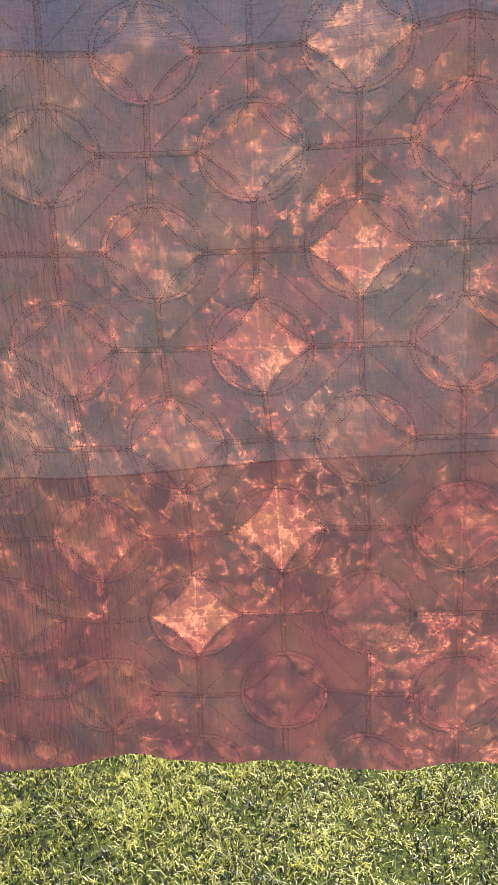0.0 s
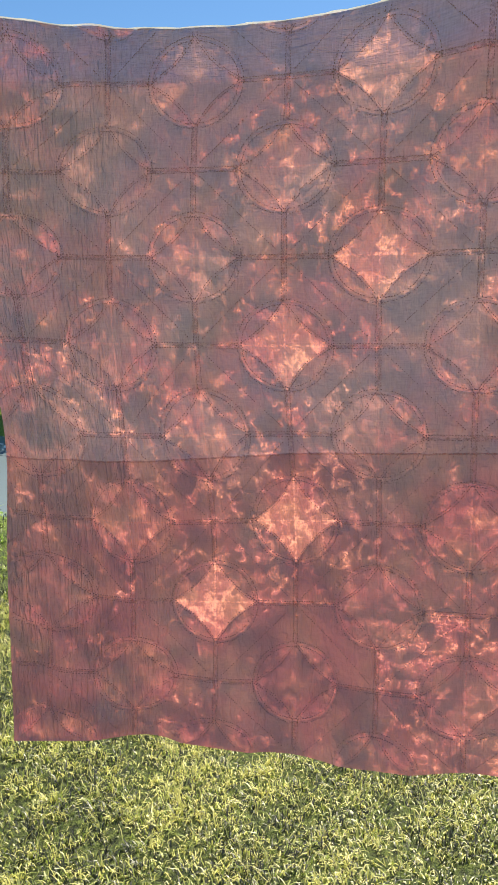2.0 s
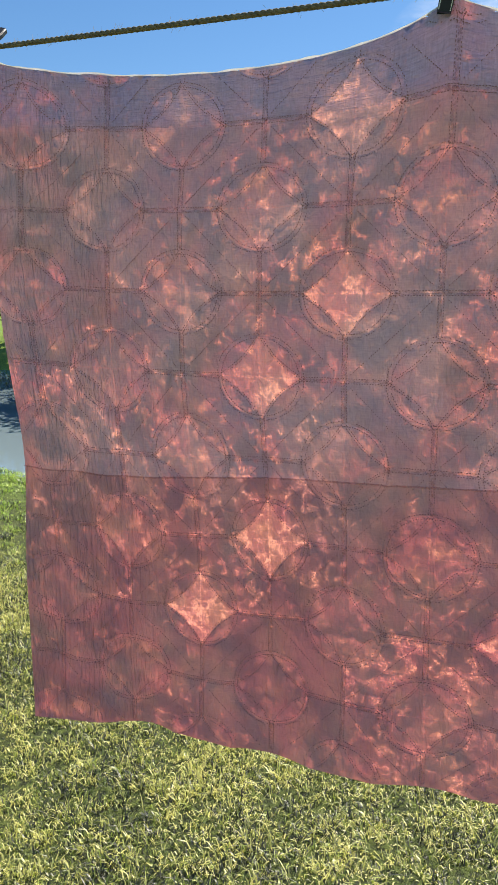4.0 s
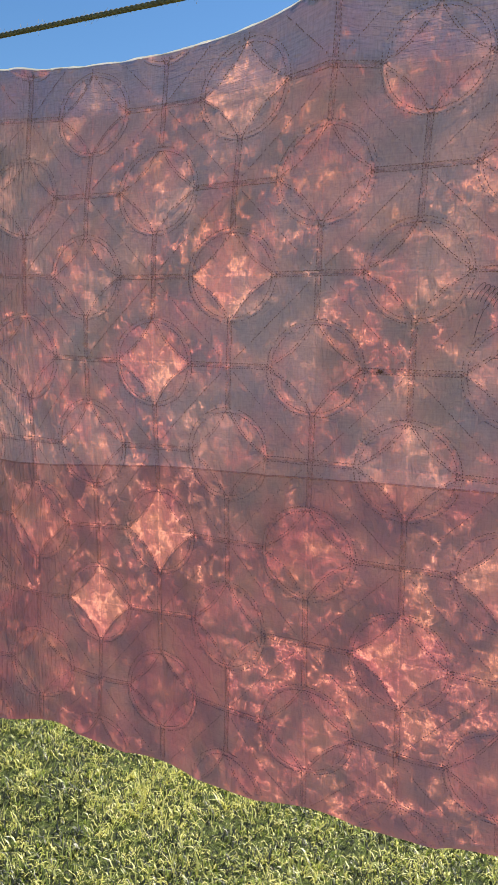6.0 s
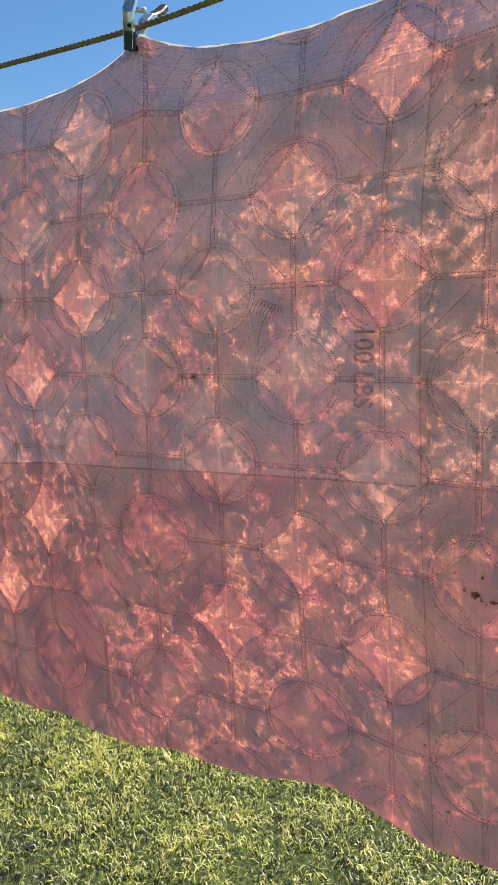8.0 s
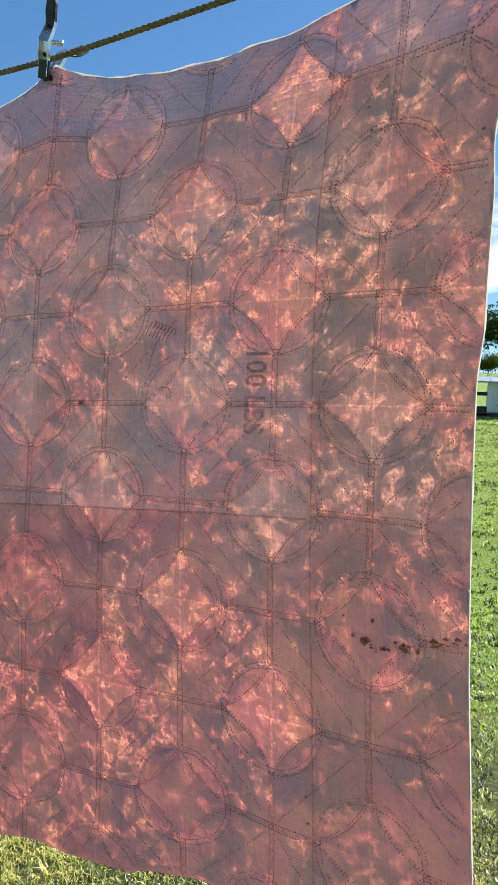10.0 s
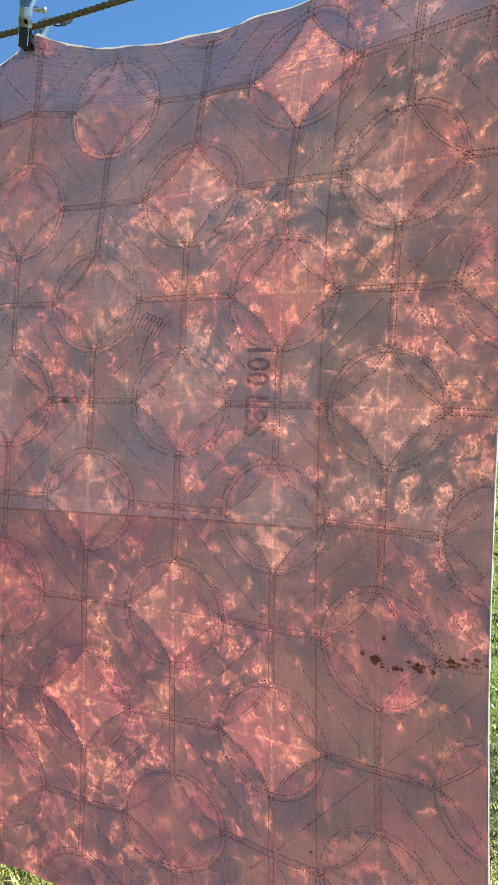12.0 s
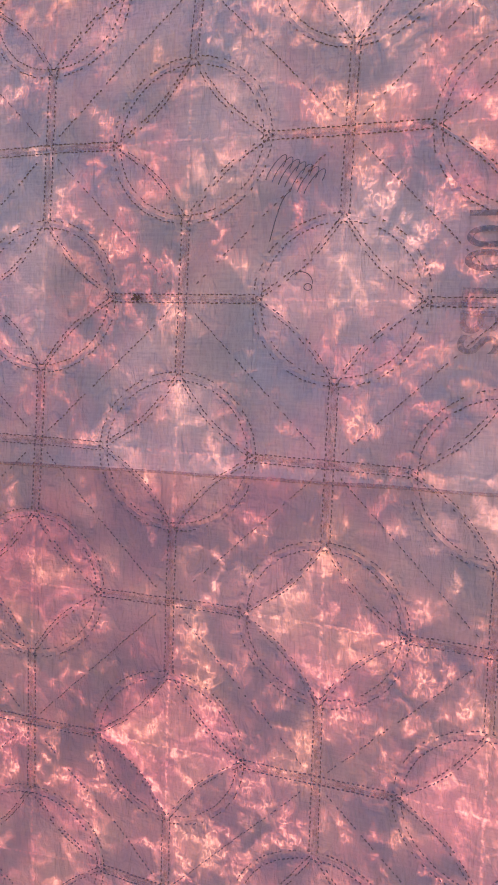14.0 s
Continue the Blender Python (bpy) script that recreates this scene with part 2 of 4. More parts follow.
def leaves(name, colour):
    k = Nodes(name)
    isl = k.add("NewGeometry").outputs["Random Per Island"]
    c = k.mix(isl, tuple(x * 0.55 for x in colour), tuple(x * 1.5 for x in colour))
    diff = k.add("BsdfDiffuse", Color=c)
    trans = k.add("BsdfTranslucent", Color=c)
    both = k.add("MixShader", Fac=0.4)
    k.t.links.new(diff.outputs[0], both.inputs[1])
    k.t.links.new(trans.outputs[0], both.inputs[2])
    k.t.links.new(both.outputs[0], k.out.inputs[0])
    return k.m


def lawn(name):
    k = Nodes(name)
    pos = k.add("NewGeometry").outputs["Position"]
    big = k.noise(pos, 0.35, 4.0)
    small = k.noise(pos, 45.0, 5.0, 0.7)
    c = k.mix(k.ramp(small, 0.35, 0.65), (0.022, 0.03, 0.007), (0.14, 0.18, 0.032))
    c = k.mix(k.ramp(big, 0.4, 0.7, 0.0, 0.5), c, (0.20, 0.20, 0.06))
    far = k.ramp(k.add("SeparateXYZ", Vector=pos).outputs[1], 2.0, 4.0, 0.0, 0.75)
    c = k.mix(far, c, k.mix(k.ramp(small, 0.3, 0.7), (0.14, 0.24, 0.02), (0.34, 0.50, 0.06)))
    k.set(k.bsdf, "Base Color", c)
    k.set(k.bsdf, "Roughness", 0.9)
    k.set(k.bsdf, "Normal", k.bump(small, 0.9, 0.03))
    return k.m


def pond_water(name):
    k = Nodes(name)
    pos = k.add("NewGeometry").outputs["Position"]
    n = k.noise(k.stretched(pos, 0.7, 1.6, 1), 2.2, 3.0)
    k.set(k.bsdf, "Base Color", (0.24, 0.31, 0.33, 1))
    k.set(k.bsdf, "Roughness", 0.04)
    k.set(k.bsdf, "IOR", 1.33)
    k.set(k.bsdf, "Specular IOR Level", 1.0)
    k.set(k.bsdf, "Normal", k.bump(n, 0.05, 0.015))
    return k.m


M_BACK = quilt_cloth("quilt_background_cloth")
M_WINDOW = quilt_cloth("quilt_window_cloth", window=True)
M_PETAL = quilt_cloth("quilt_petal_cloth", petal=True)
M_SEAM = thin_cloth("seam_cloth", (0.80, 0.44, 0.42), (0.6, 0.25, 0.2), 0.35, 400, sheer=0.62)
M_STRIP = thin_cloth("seam_fold_cotton", (0.90, 0.50, 0.48), (0.7, 0.3, 0.25), 0.45, 300, sheer=0.86)
M_THREAD = thin_cloth("thread", (0.46, 0.325, 0.33), (0.3, 0.15, 0.1), 0.2, 300)
M_BINDING = thin_cloth("binding_cotton", (0.80, 0.76, 0.72), (0.97, 0.90, 0.82), 0.66, 200)
M_INK = thin_cloth("faded_ink", (0.34, 0.27, 0.30), (0.2, 0.12, 0.12), 0.25, 350, sheer=0.42)
M_INK_FAINT = thin_cloth("washed_ink", (0.36, 0.28, 0.31), (0.2, 0.12, 0.12), 0.25, 350, sheer=0.62)
M_STAIN = thin_cloth("rust_stain", (0.17, 0.09, 0.045), (0.4, 0.2, 0.08), 0.2, 500, sheer=0.28)
M_ROPE = plain("hemp_rope", (0.24, 0.18, 0.085), 0.85, vary=0.4, scale=220, bump=0.6, dist=0.001)
M_FUZZ = thin_cloth("rope_fibre", (0.6, 0.5, 0.3), (0.8, 0.7, 0.45), 0.5)
M_STEEL = plain("nickel_steel", (0.66, 0.66, 0.65), 0.30, 0.85, vary=0.12, scale=60, bump=0.08)
M_RUBBER = plain("black_vinyl", (0.018, 0.018, 0.02), 0.5, vary=0.3, scale=90)
M_POST = plain("weathered_wood", (0.22, 0.17, 0.12), 0.85, vary=0.3, scale=25, bump=0.5, dist=0.01)
M_LAWN = lawn("lawn_soil")
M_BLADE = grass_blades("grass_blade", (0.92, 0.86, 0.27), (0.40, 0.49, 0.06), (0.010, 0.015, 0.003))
M_WATER = pond_water("pond_water")
M_LEAF = leaves("shrub_leaf", (0.045, 0.075, 0.02))
M_LEAF_PALE = leaves("willow_leaf", (0.11, 0.14, 0.03))
M_BARK = plain("bark", (0.07, 0.055, 0.04), 0.95, vary=0.35, scale=20, bump=0.7, dist=0.02)
M_BOARD = plain("white_painted_board", (0.72, 0.73, 0.74), 0.6, vary=0.08, scale=12)
M_ROOF = plain("blue_grey_sheet_roof", (0.22, 0.27, 0.36), 0.4, 0.3, vary=0.12, scale=6)
M_IRON = plain("black_iron", (0.02, 0.02, 0.02), 0.55, 0.4)
# near-black timber tone: the shade about the shed is put into the colour
M_DARK = plain("shaded_wood", (0.06, 0.05, 0.045), 0.9, scale=10)


# ---- builders ----
def mesh_of(name, verts, faces, material, uvs=None, smooth=False):
    me = bpy.data.meshes.new(name)
    me.from_pydata([tuple(p) for p in verts], [], faces)
    me.materials.append(material)
    if uvs is not None:
        layer = me.uv_layers.new(name="lattice")
        idx = np.empty(len(me.loops), dtype=np.int32)
        me.loops.foreach_get("vertex_index", idx)
        layer.data.foreach_set("uv", np.asarray(uvs, dtype=np.float32)[idx].ravel())
    if smooth:
        me.polygons.foreach_set("use_smooth", np.ones(len(me.polygons), dtype=bool))
    me.update()
    return me


def under(ob, parent, label=""):
    ob.parent = parent
    if parent.type == "EMPTY":
        ob.matrix_parent_inverse = Matrix.Translation(-parent.location)
    return tagged(ob, label)


def part(name, bm, material, parent, label="", smooth=False):
    me = bpy.data.meshes.new(name)
    bm.to_mesh(me)
    bm.free()
    me.materials.append(material)
    if smooth:
        me.polygons.foreach_set("use_smooth", np.ones(len(me.polygons), dtype=bool))
    ob = new(name, me)
    return under(ob, parent, label) if parent else tagged(ob, label)


def box(bm, x0, x1, y0, y1, z0, z1, bevel=0.0):
    made = bmesh.ops.create_cube(bm, size=1.0, matrix=Matrix.LocRotScale(((x0 + x1) / 2, (y0 + y1) / 2, (z0 + z1) / 2), None, (x1 - x0, y1 - y0, z1 - z0)))
    if bevel:
        edges = list({e for v in made["verts"] for e in v.link_edges})
        bmesh.ops.bevel(bm, geom=edges, offset=bevel, segments=2, affect="EDGES", profile=0.6)
    return bm


def tube(points, radii, sides=8, cap=True):
    """Vertices and faces of a tube along points."""
    pts = [Vector(p) for p in points]
    verts, faces = [], []
    for i, p in enumerate(pts):
        d = (pts[min(i + 1, len(pts) - 1)] - pts[max(i - 1, 0)]).normalized()
        a = d.cross(Vector((0.13, 0.31, 0.94)))
        if a.length < 0.05:
            a = d.cross(Vector((1, 0, 0)))
        a.normalize()
        b = d.cross(a)
        r = radii[i] if isinstance(radii, (list, tuple)) else radii
        for s in range(sides):
            w = 2 * math.pi * s / sides
            verts.append(p + r * (math.cos(w) * a + math.sin(w) * b))
    for i in range(len(pts) - 1):
        for s in range(sides):
            t = (s + 1) % sides
            faces.append((i * sides + s, i * sides + t, (i + 1) * sides + t, (i + 1) * sides + s))
    if cap:
        faces.append(tuple(range(sides - 1, -1, -1)))
        faces.append(tuple((len(pts) - 1) * sides + s for s in range(sides)))
    return verts, faces


def smooth01(x, lo, hi):
    t = min(1.0, max(0.0, (x - lo) / (hi - lo)))
    return t * t * (3 - 2 * t)


# ---- ground, pond, lawn ----
GROUND = -0.025
NEAR_X = (-60, -12, -3.9, -1.9, -0.9)
NEAR_Y = (13, 5.0, 3.45, 3.1, 3.0)
FAR_X = (-60, -21.6, -4.8, -2.2, -0.9)
FAR_Y = (44, 19.2, 7.3, 4.6, 3.0)


def pond_depth(x, y):
    """How far inside the pond, 0 at its shore; negative on land."""
    return np.minimum(y - np.interp(x, NEAR_X, NEAR_Y), np.interp(x, FAR_X, FAR_Y) - y)


def ground_z(x, y):
    x, y = np.asarray(x, dtype=float), np.asarray(y, dtype=float)
    az = np.degrees(np.arctan2(x - 1.5, y + 1.0))
    d = np.hypot(x - 1.5, y + 1.0)
    side = np.clip((az + 19.0) / 6.0, 0, 1) * np.clip((70 - az) / 25.0, 0, 1)
    side = side * side * (3 - 2 * side)
    rise = 0.135 * np.clip(d - 5.0, 0, 60)
    hill = side * rise * np.clip((d - 4.0) / 4.0, 0, 1)
    dip = np.clip(pond_depth(x, y) / 0.5, 0, 1)
    wave = 0.010 * np.sin(2.1 * x + 0.6) * np.cos(1.7 * y) + 0.006 * np.sin(5.3 * x + 2.2 * y)
    return GROUND + hill + wave - 0.55 * dip


def spread(limit, fine, step):
    """Coordinates that are close together near 0 and wide apart far off."""
    out, x, s = [0.0], 0.0, fine
    while x < limit:
        if x > 6:
            s *= step
        x += s
        out.append(x)
    return np.array([-a for a in out[:0:-1]] + out)


gx, gy = spread(900, 0.2, 1.16), spread(900, 0.2, 1.16) + 3.0
X, Y = np.meshgrid(gx, gy)
Z = ground_z(X, Y)
nx, ny = len(gx), len(gy)
g_faces = [(j * nx + i, j * nx + i + 1, (j + 1) * nx + i + 1, (j + 1) * nx + i) for j in range(ny - 1) for i in range(nx - 1)]
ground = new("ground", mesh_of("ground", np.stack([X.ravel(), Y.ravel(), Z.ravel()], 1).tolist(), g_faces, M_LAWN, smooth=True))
tagged(ground, "mown lawn sloping gently up from a pond", "lawn", kind="structure")

shore = [(x, float(np.interp(x, NEAR_X, NEAR_Y)) - 0.6) for x in np.linspace(-60, -0.6, 40)] + [(x, float(np.interp(x, FAR_X, FAR_Y)) + 0.6) for x in np.linspace(-0.6, -60, 40)]
water = new("water", mesh_of("water", [(x, y, GROUND - 0.16) for x, y in shore], [tuple(range(len(shore)))], M_WATER))
tagged(water, "calm pond water mirroring sky and trees", "pond", kind="structure")


def blades(name, n, x0, x1, y0, y1, h0, h1, w, label, seed, keep=None):
    """Many bent grass blades in one mesh; each has two bends and tapers to a point."""
    rng = np.random.default_rng(seed)
    x, y = rng.uniform(x0, x1, n), rng.uniform(y0, y1, n)
    # tufts: draw part of the blades together
    cx, cy = rng.uniform(x0, x1, n // 34 + 1), rng.uniform(y0, y1, n // 34 + 1)
    pick = rng.integers(0, len(cx), n)
    tuft = rng.random(n) < 0.84
    x = np.where(tuft, cx[pick] + rng.normal(0, 0.017, n), x)
    y = np.where(tuft, cy[pick] + rng.normal(0, 0.017, n), y)
    ok = pond_depth(x, y) < 0.04
    if keep is not None:
        ok &= keep(x, y)
    x, y, pick, tuft = x[ok], y[ok], pick[ok], tuft[ok]
    n = len(x)
    z = ground_z(x, y)
    h = rng.uniform(h0, h1, n) * rng.uniform(0.6, 1.1, n) * np.where(tuft, rng.uniform(0.65, 1.35, len(cx))[pick], 0.8)
    a = rng.uniform(0, 2 * np.pi, n)
    lean = rng.uniform(0.7, 2.7, n)
    wide = w * rng.uniform(0.6, 1.3, n)
    dx, dy = np.cos(a), np.sin(a)
    sx, sy = -dy * wide, dx * wide
    base = np.stack([x, y, z - 0.004], 1)
    mid = base + np.stack([dx * h * 0.42 * np.sin(lean * 0.6), dy * h * 0.42 * np.sin(lean * 0.6), h * 0.5 * np.cos(lean * 0.6) + 0.004], 1)
    turn = a + rng.normal(0, 0.9, n)
    dx, dy = np.cos(turn), np.sin(turn)
    tip = mid + np.stack([dx * h * 0.6 * np.sin(lean * 1.15), dy * h * 0.6 * np.sin(lean * 1.15), h * 0.5 * np.cos(lean * 1.15)], 1)
    s = np.stack([sx, sy, np.zeros(n)], 1)
    V = np.stack([base - s, base + s, mid + s * 0.8, mid - s * 0.8, tip], 1).reshape(-1, 3)
    k = np.arange(n)[:, None] * 5
    loops = np.concatenate([k + np.array([0, 1, 2, 3]), k + np.array([3, 2, 4])], 1).ravel()
    me = bpy.data.meshes.new(name)
    me.vertices.add(len(V))
    me.vertices.foreach_set("co", V.astype(np.float32).ravel())
    me.loops.add(len(loops))
    me.loops.foreach_set("vertex_index", loops.astype(np.int32))
    me.polygons.add(2 * n)
    me.polygons.foreach_set("loop_start", (np.arange(n)[:, None] * 7 + np.array([0, 4])).ravel().astype(np.int32))
    me.polygons.foreach_set("loop_total", np.tile(np.array([4, 3]), n).astype(np.int32))
    tuft_tone = rng.normal(0, 0.24, len(cx))
    tone = np.clip(rng.normal(0.54, 0.36, n) + np.where(tuft, tuft_tone[pick], 0), 0, 1)
    at = me.attributes.new("tone", "FLOAT", "POINT")
    at.data.foreach_set("value", np.repeat(tone, 5).astype(np.float32))
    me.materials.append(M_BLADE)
    me.update(calc_edges=True)
    me.validate()
    return tagged(new(name, me), label, "grass", kind="stuff")


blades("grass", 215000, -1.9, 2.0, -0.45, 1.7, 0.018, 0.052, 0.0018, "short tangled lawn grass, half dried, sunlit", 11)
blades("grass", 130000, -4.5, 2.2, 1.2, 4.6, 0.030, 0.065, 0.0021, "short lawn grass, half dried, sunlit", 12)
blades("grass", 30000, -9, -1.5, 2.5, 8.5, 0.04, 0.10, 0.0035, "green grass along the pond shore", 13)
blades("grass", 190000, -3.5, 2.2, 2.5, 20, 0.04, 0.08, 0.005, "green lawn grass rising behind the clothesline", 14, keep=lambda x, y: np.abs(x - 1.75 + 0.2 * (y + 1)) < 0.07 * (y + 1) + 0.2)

# ---- quilt surface ----
PU, PV = 0.153, 0.147
U0, U1, V0, V1 = -2.41, 7.90, -0.62, 7.95
CLIPS = (-0.105, 0.815, 1.58)   # where the clamps grip


# how the old hand-sewn squares stray from a true lattice, sideways and in height
DRIFT_X = (0.0124, 0.0004, 0.0126, -0.0304, 0.0087, 0.0028, -0.0012, -0.0072, 0.0155, -0.0019)
DRIFT_Z = (0.0036, 0.0174, 0.0063, 0.0011, 0.014, -0.014, -0.0117, -0.0111, 0.0073, -0.0071)


def drift(k, u, v):
    a, b = (u - 3) / 5, (v - 4) / 4
    return sum(q * w for q, w in zip(k, (1, a, b, a * a, a * b, b * b, a ** 3, a * a * b, a * b * b, b ** 3)))


def sheet(u, v, lift=0.0):
    """Point of the hanging quilt at lattice place (u, v); lift: metres towards -y."""
    x = 0.365 + PU * u
    z = 1.40 - PV * (v - 2)
    depth = v - V0
    # held up at the clamps, sagging between
    a = -0.015 + 0.074 * math.exp(-abs(x - CLIPS[1]) / 0.12) + 0.105 * math.exp(-abs(x - CLIPS[0]) / 0.20) + 0.13 * math.exp(-(abs(x - CLIPS[2]) / 0.20) ** 1.4)
    z += a * math.exp(-depth / 0.62)
    # the free corner hangs lower, the hem waves
    z -= 0.034 * smooth01(-u, -1.5, 1.5) * smooth01(v, 2.5, 5)
    e = math.exp(-(V1 - v) / 0.5)
    z += e * (-0.030 * math.exp(-((x - 0.02) / 0.10) ** 2) + 0.028 * math.exp(-((x - 0.30) / 0.09) ** 2) + 0.010 * math.sin(16 * x + 0.6) + 0.026 * math.exp(-((x - 1.14) / 0.10) ** 2)
              + 0.026 * math.exp(-((x - 0.20) / 0.07) ** 2) - 0.024 * math.exp(-((x - 0.36) / 0.06) ** 2) + 0.016 * math.exp(-((x - 1.06) / 0.05) ** 2) - 0.019 * math.exp(-((x - 1.30) / 0.06) ** 2))
    # the loose side is drawn in towards the foot
    x += 0.034 * smooth01(-u, -3.0, 0.0) * smooth01(v, 2.5, 5.5) * smooth01(u, -2.5, -1.4)
    x += 0.006 * smooth01(u, 6.6, 7.9) * (smooth01(z, 1.28, 1.36) - smooth01(z, 1.50, 1.60))
    x += 0.030 * smooth01(u, 6.9, 7.9) * smooth01(z, 1.58, 1.80)
    # outline of the left edge
    x -= 0.045 * smooth01(-u, 1.0, 2.4) * smooth01(z, 1.0, 1.45)
    x, z = x + drift(DRIFT_X, u, v), z + drift(DRIFT_Z, u, v)
    # folds
    y = 0.026 * smooth01(-v, -1.7, 0.62) + 0.018 * smooth01(v, 4.5, 8)
    y += 0.010 * math.sin(5.5 * x + 0.9 * z) * smooth01(v, 0, 6)
    y += 0.006 * math.sin(44 * x + 3 * z + 2 * math.sin(6 * z)) * smooth01(-u, -0.3, 2.2)
    y += 0.006 * math.sin(21 * x + 2.0 * math.sin(4 * z)) * smooth01(v, 4, 8)
    y += 0.0035 * math.sin(60 * (x - 0.4 * z)) * smooth01(-v, -0.6, 0.6) * (0.5 + 0.5 * math.sin(7 * x))
    y -= 0.007 * math.exp(-((x - 0.768 - 0.006 * math.sin(9 * z)) / 0.007) ** 2) * smooth01(z, 0.62, 0.95) * smooth01(-z, -1.30, -1.18)
    y += 0.0022 * noise.noise(Vector((x * 14, z * 9, 0.3)))
    return Vector((x, y - lift, z))


def on_quilt(x, z, lift):
    """Point of the quilt at a place given in metres."""
    u, v = (x - 0.365) / PU, 2 - (z - 1.40) / PV
    for i in range(4):
        p = sheet(u, v)
        u, v = u + (x - p.x) / PU, v - (z - p.z) / PV
    return sheet(u, v, lift)


quilt = new("quilt")
quilt.location = sheet((U0 + U1) / 2, V1)
tagged(quilt, "old red patchwork quilt hung wrong side out, sunlight glowing through", "quilt")


def clip_poly(poly):
    for axis, lim, sign in ((0, U0, 1), (0, U1, -1), (1, V0, 1), (1, V1, -1)):
        out = []
        for i, p in enumerate(poly):
            q = poly[(i + 1) % len(poly)]
            a, b = sign * (p[axis] - lim), sign * (q[axis] - lim)
            if a >= 0:
                out.append(p)
            if (a > 0 > b) or (a < 0 < b):
                t = a / (a - b)
                out.append((p[0] + t * (q[0] - p[0]), p[1] + t * (q[1] - p[1])))
        poly = out
        if len(poly) < 3:
            return []
    return poly


def inset(poly, u, v):
    """Distance of (u, v) from the outline."""
    a = np.array(poly)
    d = np.roll(a, -1, axis=0) - a
    w = np.array((u, v)) - a
    t = np.clip((w * d).sum(1) / np.maximum(1e-12, (d * d).sum(1)), 0, 1)
    return float(np.sqrt(((w - t[:, None] * d) ** 2).sum(1).min()))


def patch(name, poly, material, colour, puff, rings=6):
    """A sewn piece: its outline lies on the sheet, its middle is puffed towards the viewer."""
    poly = clip_poly(poly)
    if len(poly) < 5:
        return None
    cu = sum(p[0] for p in poly) / len(poly)
    cv = sum(p[1] for p in poly) / len(poly)
    verts, uvs, faces = [], [], []
    for k in range(1, rings + 1):
        r = (k / rings) ** 0.85
        for p in poly:
            u, v = cu + r * (p[0] - cu), cv + r * (p[1] - cv)
            lift = puff * (1 - math.exp(-inset(poly, u, v) / 0.09)) * (0.75 + 0.6 * noise.noise(Vector((u * 2.3, v * 2.3, 1.7)))) if k < rings else 0.0
            verts.append(sheet(u, v, lift))
            uvs.append((u, v))
    n = len(poly)
    verts.append(sheet(cu, cv, puff * 0.75))
    uvs.append((cu, cv))
    faces += [((i + 1) % n, i, len(verts) - 1) for i in range(n)]
    for k in range(rings - 1):
        faces += [(k * n + i, k * n + (i + 1) % n, (k + 1) * n + (i + 1) % n, (k + 1) * n + i) for i in range(n)]
    ob = new(name, mesh_of(name, verts, faces, material, uvs, smooth=True))
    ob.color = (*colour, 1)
    return under(ob, quilt)


NA = 12


def outer_arc(c, r, su, sv, n=NA, grow=0.0):
    """Quarter of the round motif at (c, r) in the quadrant (su, sv), from its side point to its top or bottom point."""
    return [(c + su * (RU + grow) * math.cos(a), r + sv * (RV + grow) * math.sin(a)) for a in np.linspace(0, math.pi / 2, n + 1)]


def inner_arc(c, r, su, sv, n=NA, grow=0.0):
    out = []
    for t in np.linspace(0, 1, n + 1):
        k = 1 - 0.14 * math.sin(math.pi * t) + grow
        out.append((c + su * RU * (1 - t) * k, r + sv * RV * t * k))
    return out


def is_round(c, r):
    return (c + r) % 2 == 0


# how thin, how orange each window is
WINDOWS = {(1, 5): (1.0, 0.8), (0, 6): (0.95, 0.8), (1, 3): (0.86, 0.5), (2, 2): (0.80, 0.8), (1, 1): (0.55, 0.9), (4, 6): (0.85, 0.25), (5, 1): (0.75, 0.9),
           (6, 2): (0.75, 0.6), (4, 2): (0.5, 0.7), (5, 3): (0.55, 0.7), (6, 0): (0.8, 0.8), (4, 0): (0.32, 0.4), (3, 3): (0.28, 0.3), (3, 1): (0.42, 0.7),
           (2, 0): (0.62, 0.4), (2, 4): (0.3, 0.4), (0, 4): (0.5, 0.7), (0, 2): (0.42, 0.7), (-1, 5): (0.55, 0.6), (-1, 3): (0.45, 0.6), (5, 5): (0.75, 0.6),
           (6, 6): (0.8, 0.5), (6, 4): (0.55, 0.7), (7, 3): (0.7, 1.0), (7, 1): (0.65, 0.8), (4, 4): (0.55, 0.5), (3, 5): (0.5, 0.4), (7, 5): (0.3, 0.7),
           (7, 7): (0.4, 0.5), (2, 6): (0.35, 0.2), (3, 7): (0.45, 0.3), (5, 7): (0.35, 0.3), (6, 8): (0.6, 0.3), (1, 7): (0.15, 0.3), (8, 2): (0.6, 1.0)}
rng = random.Random(5)
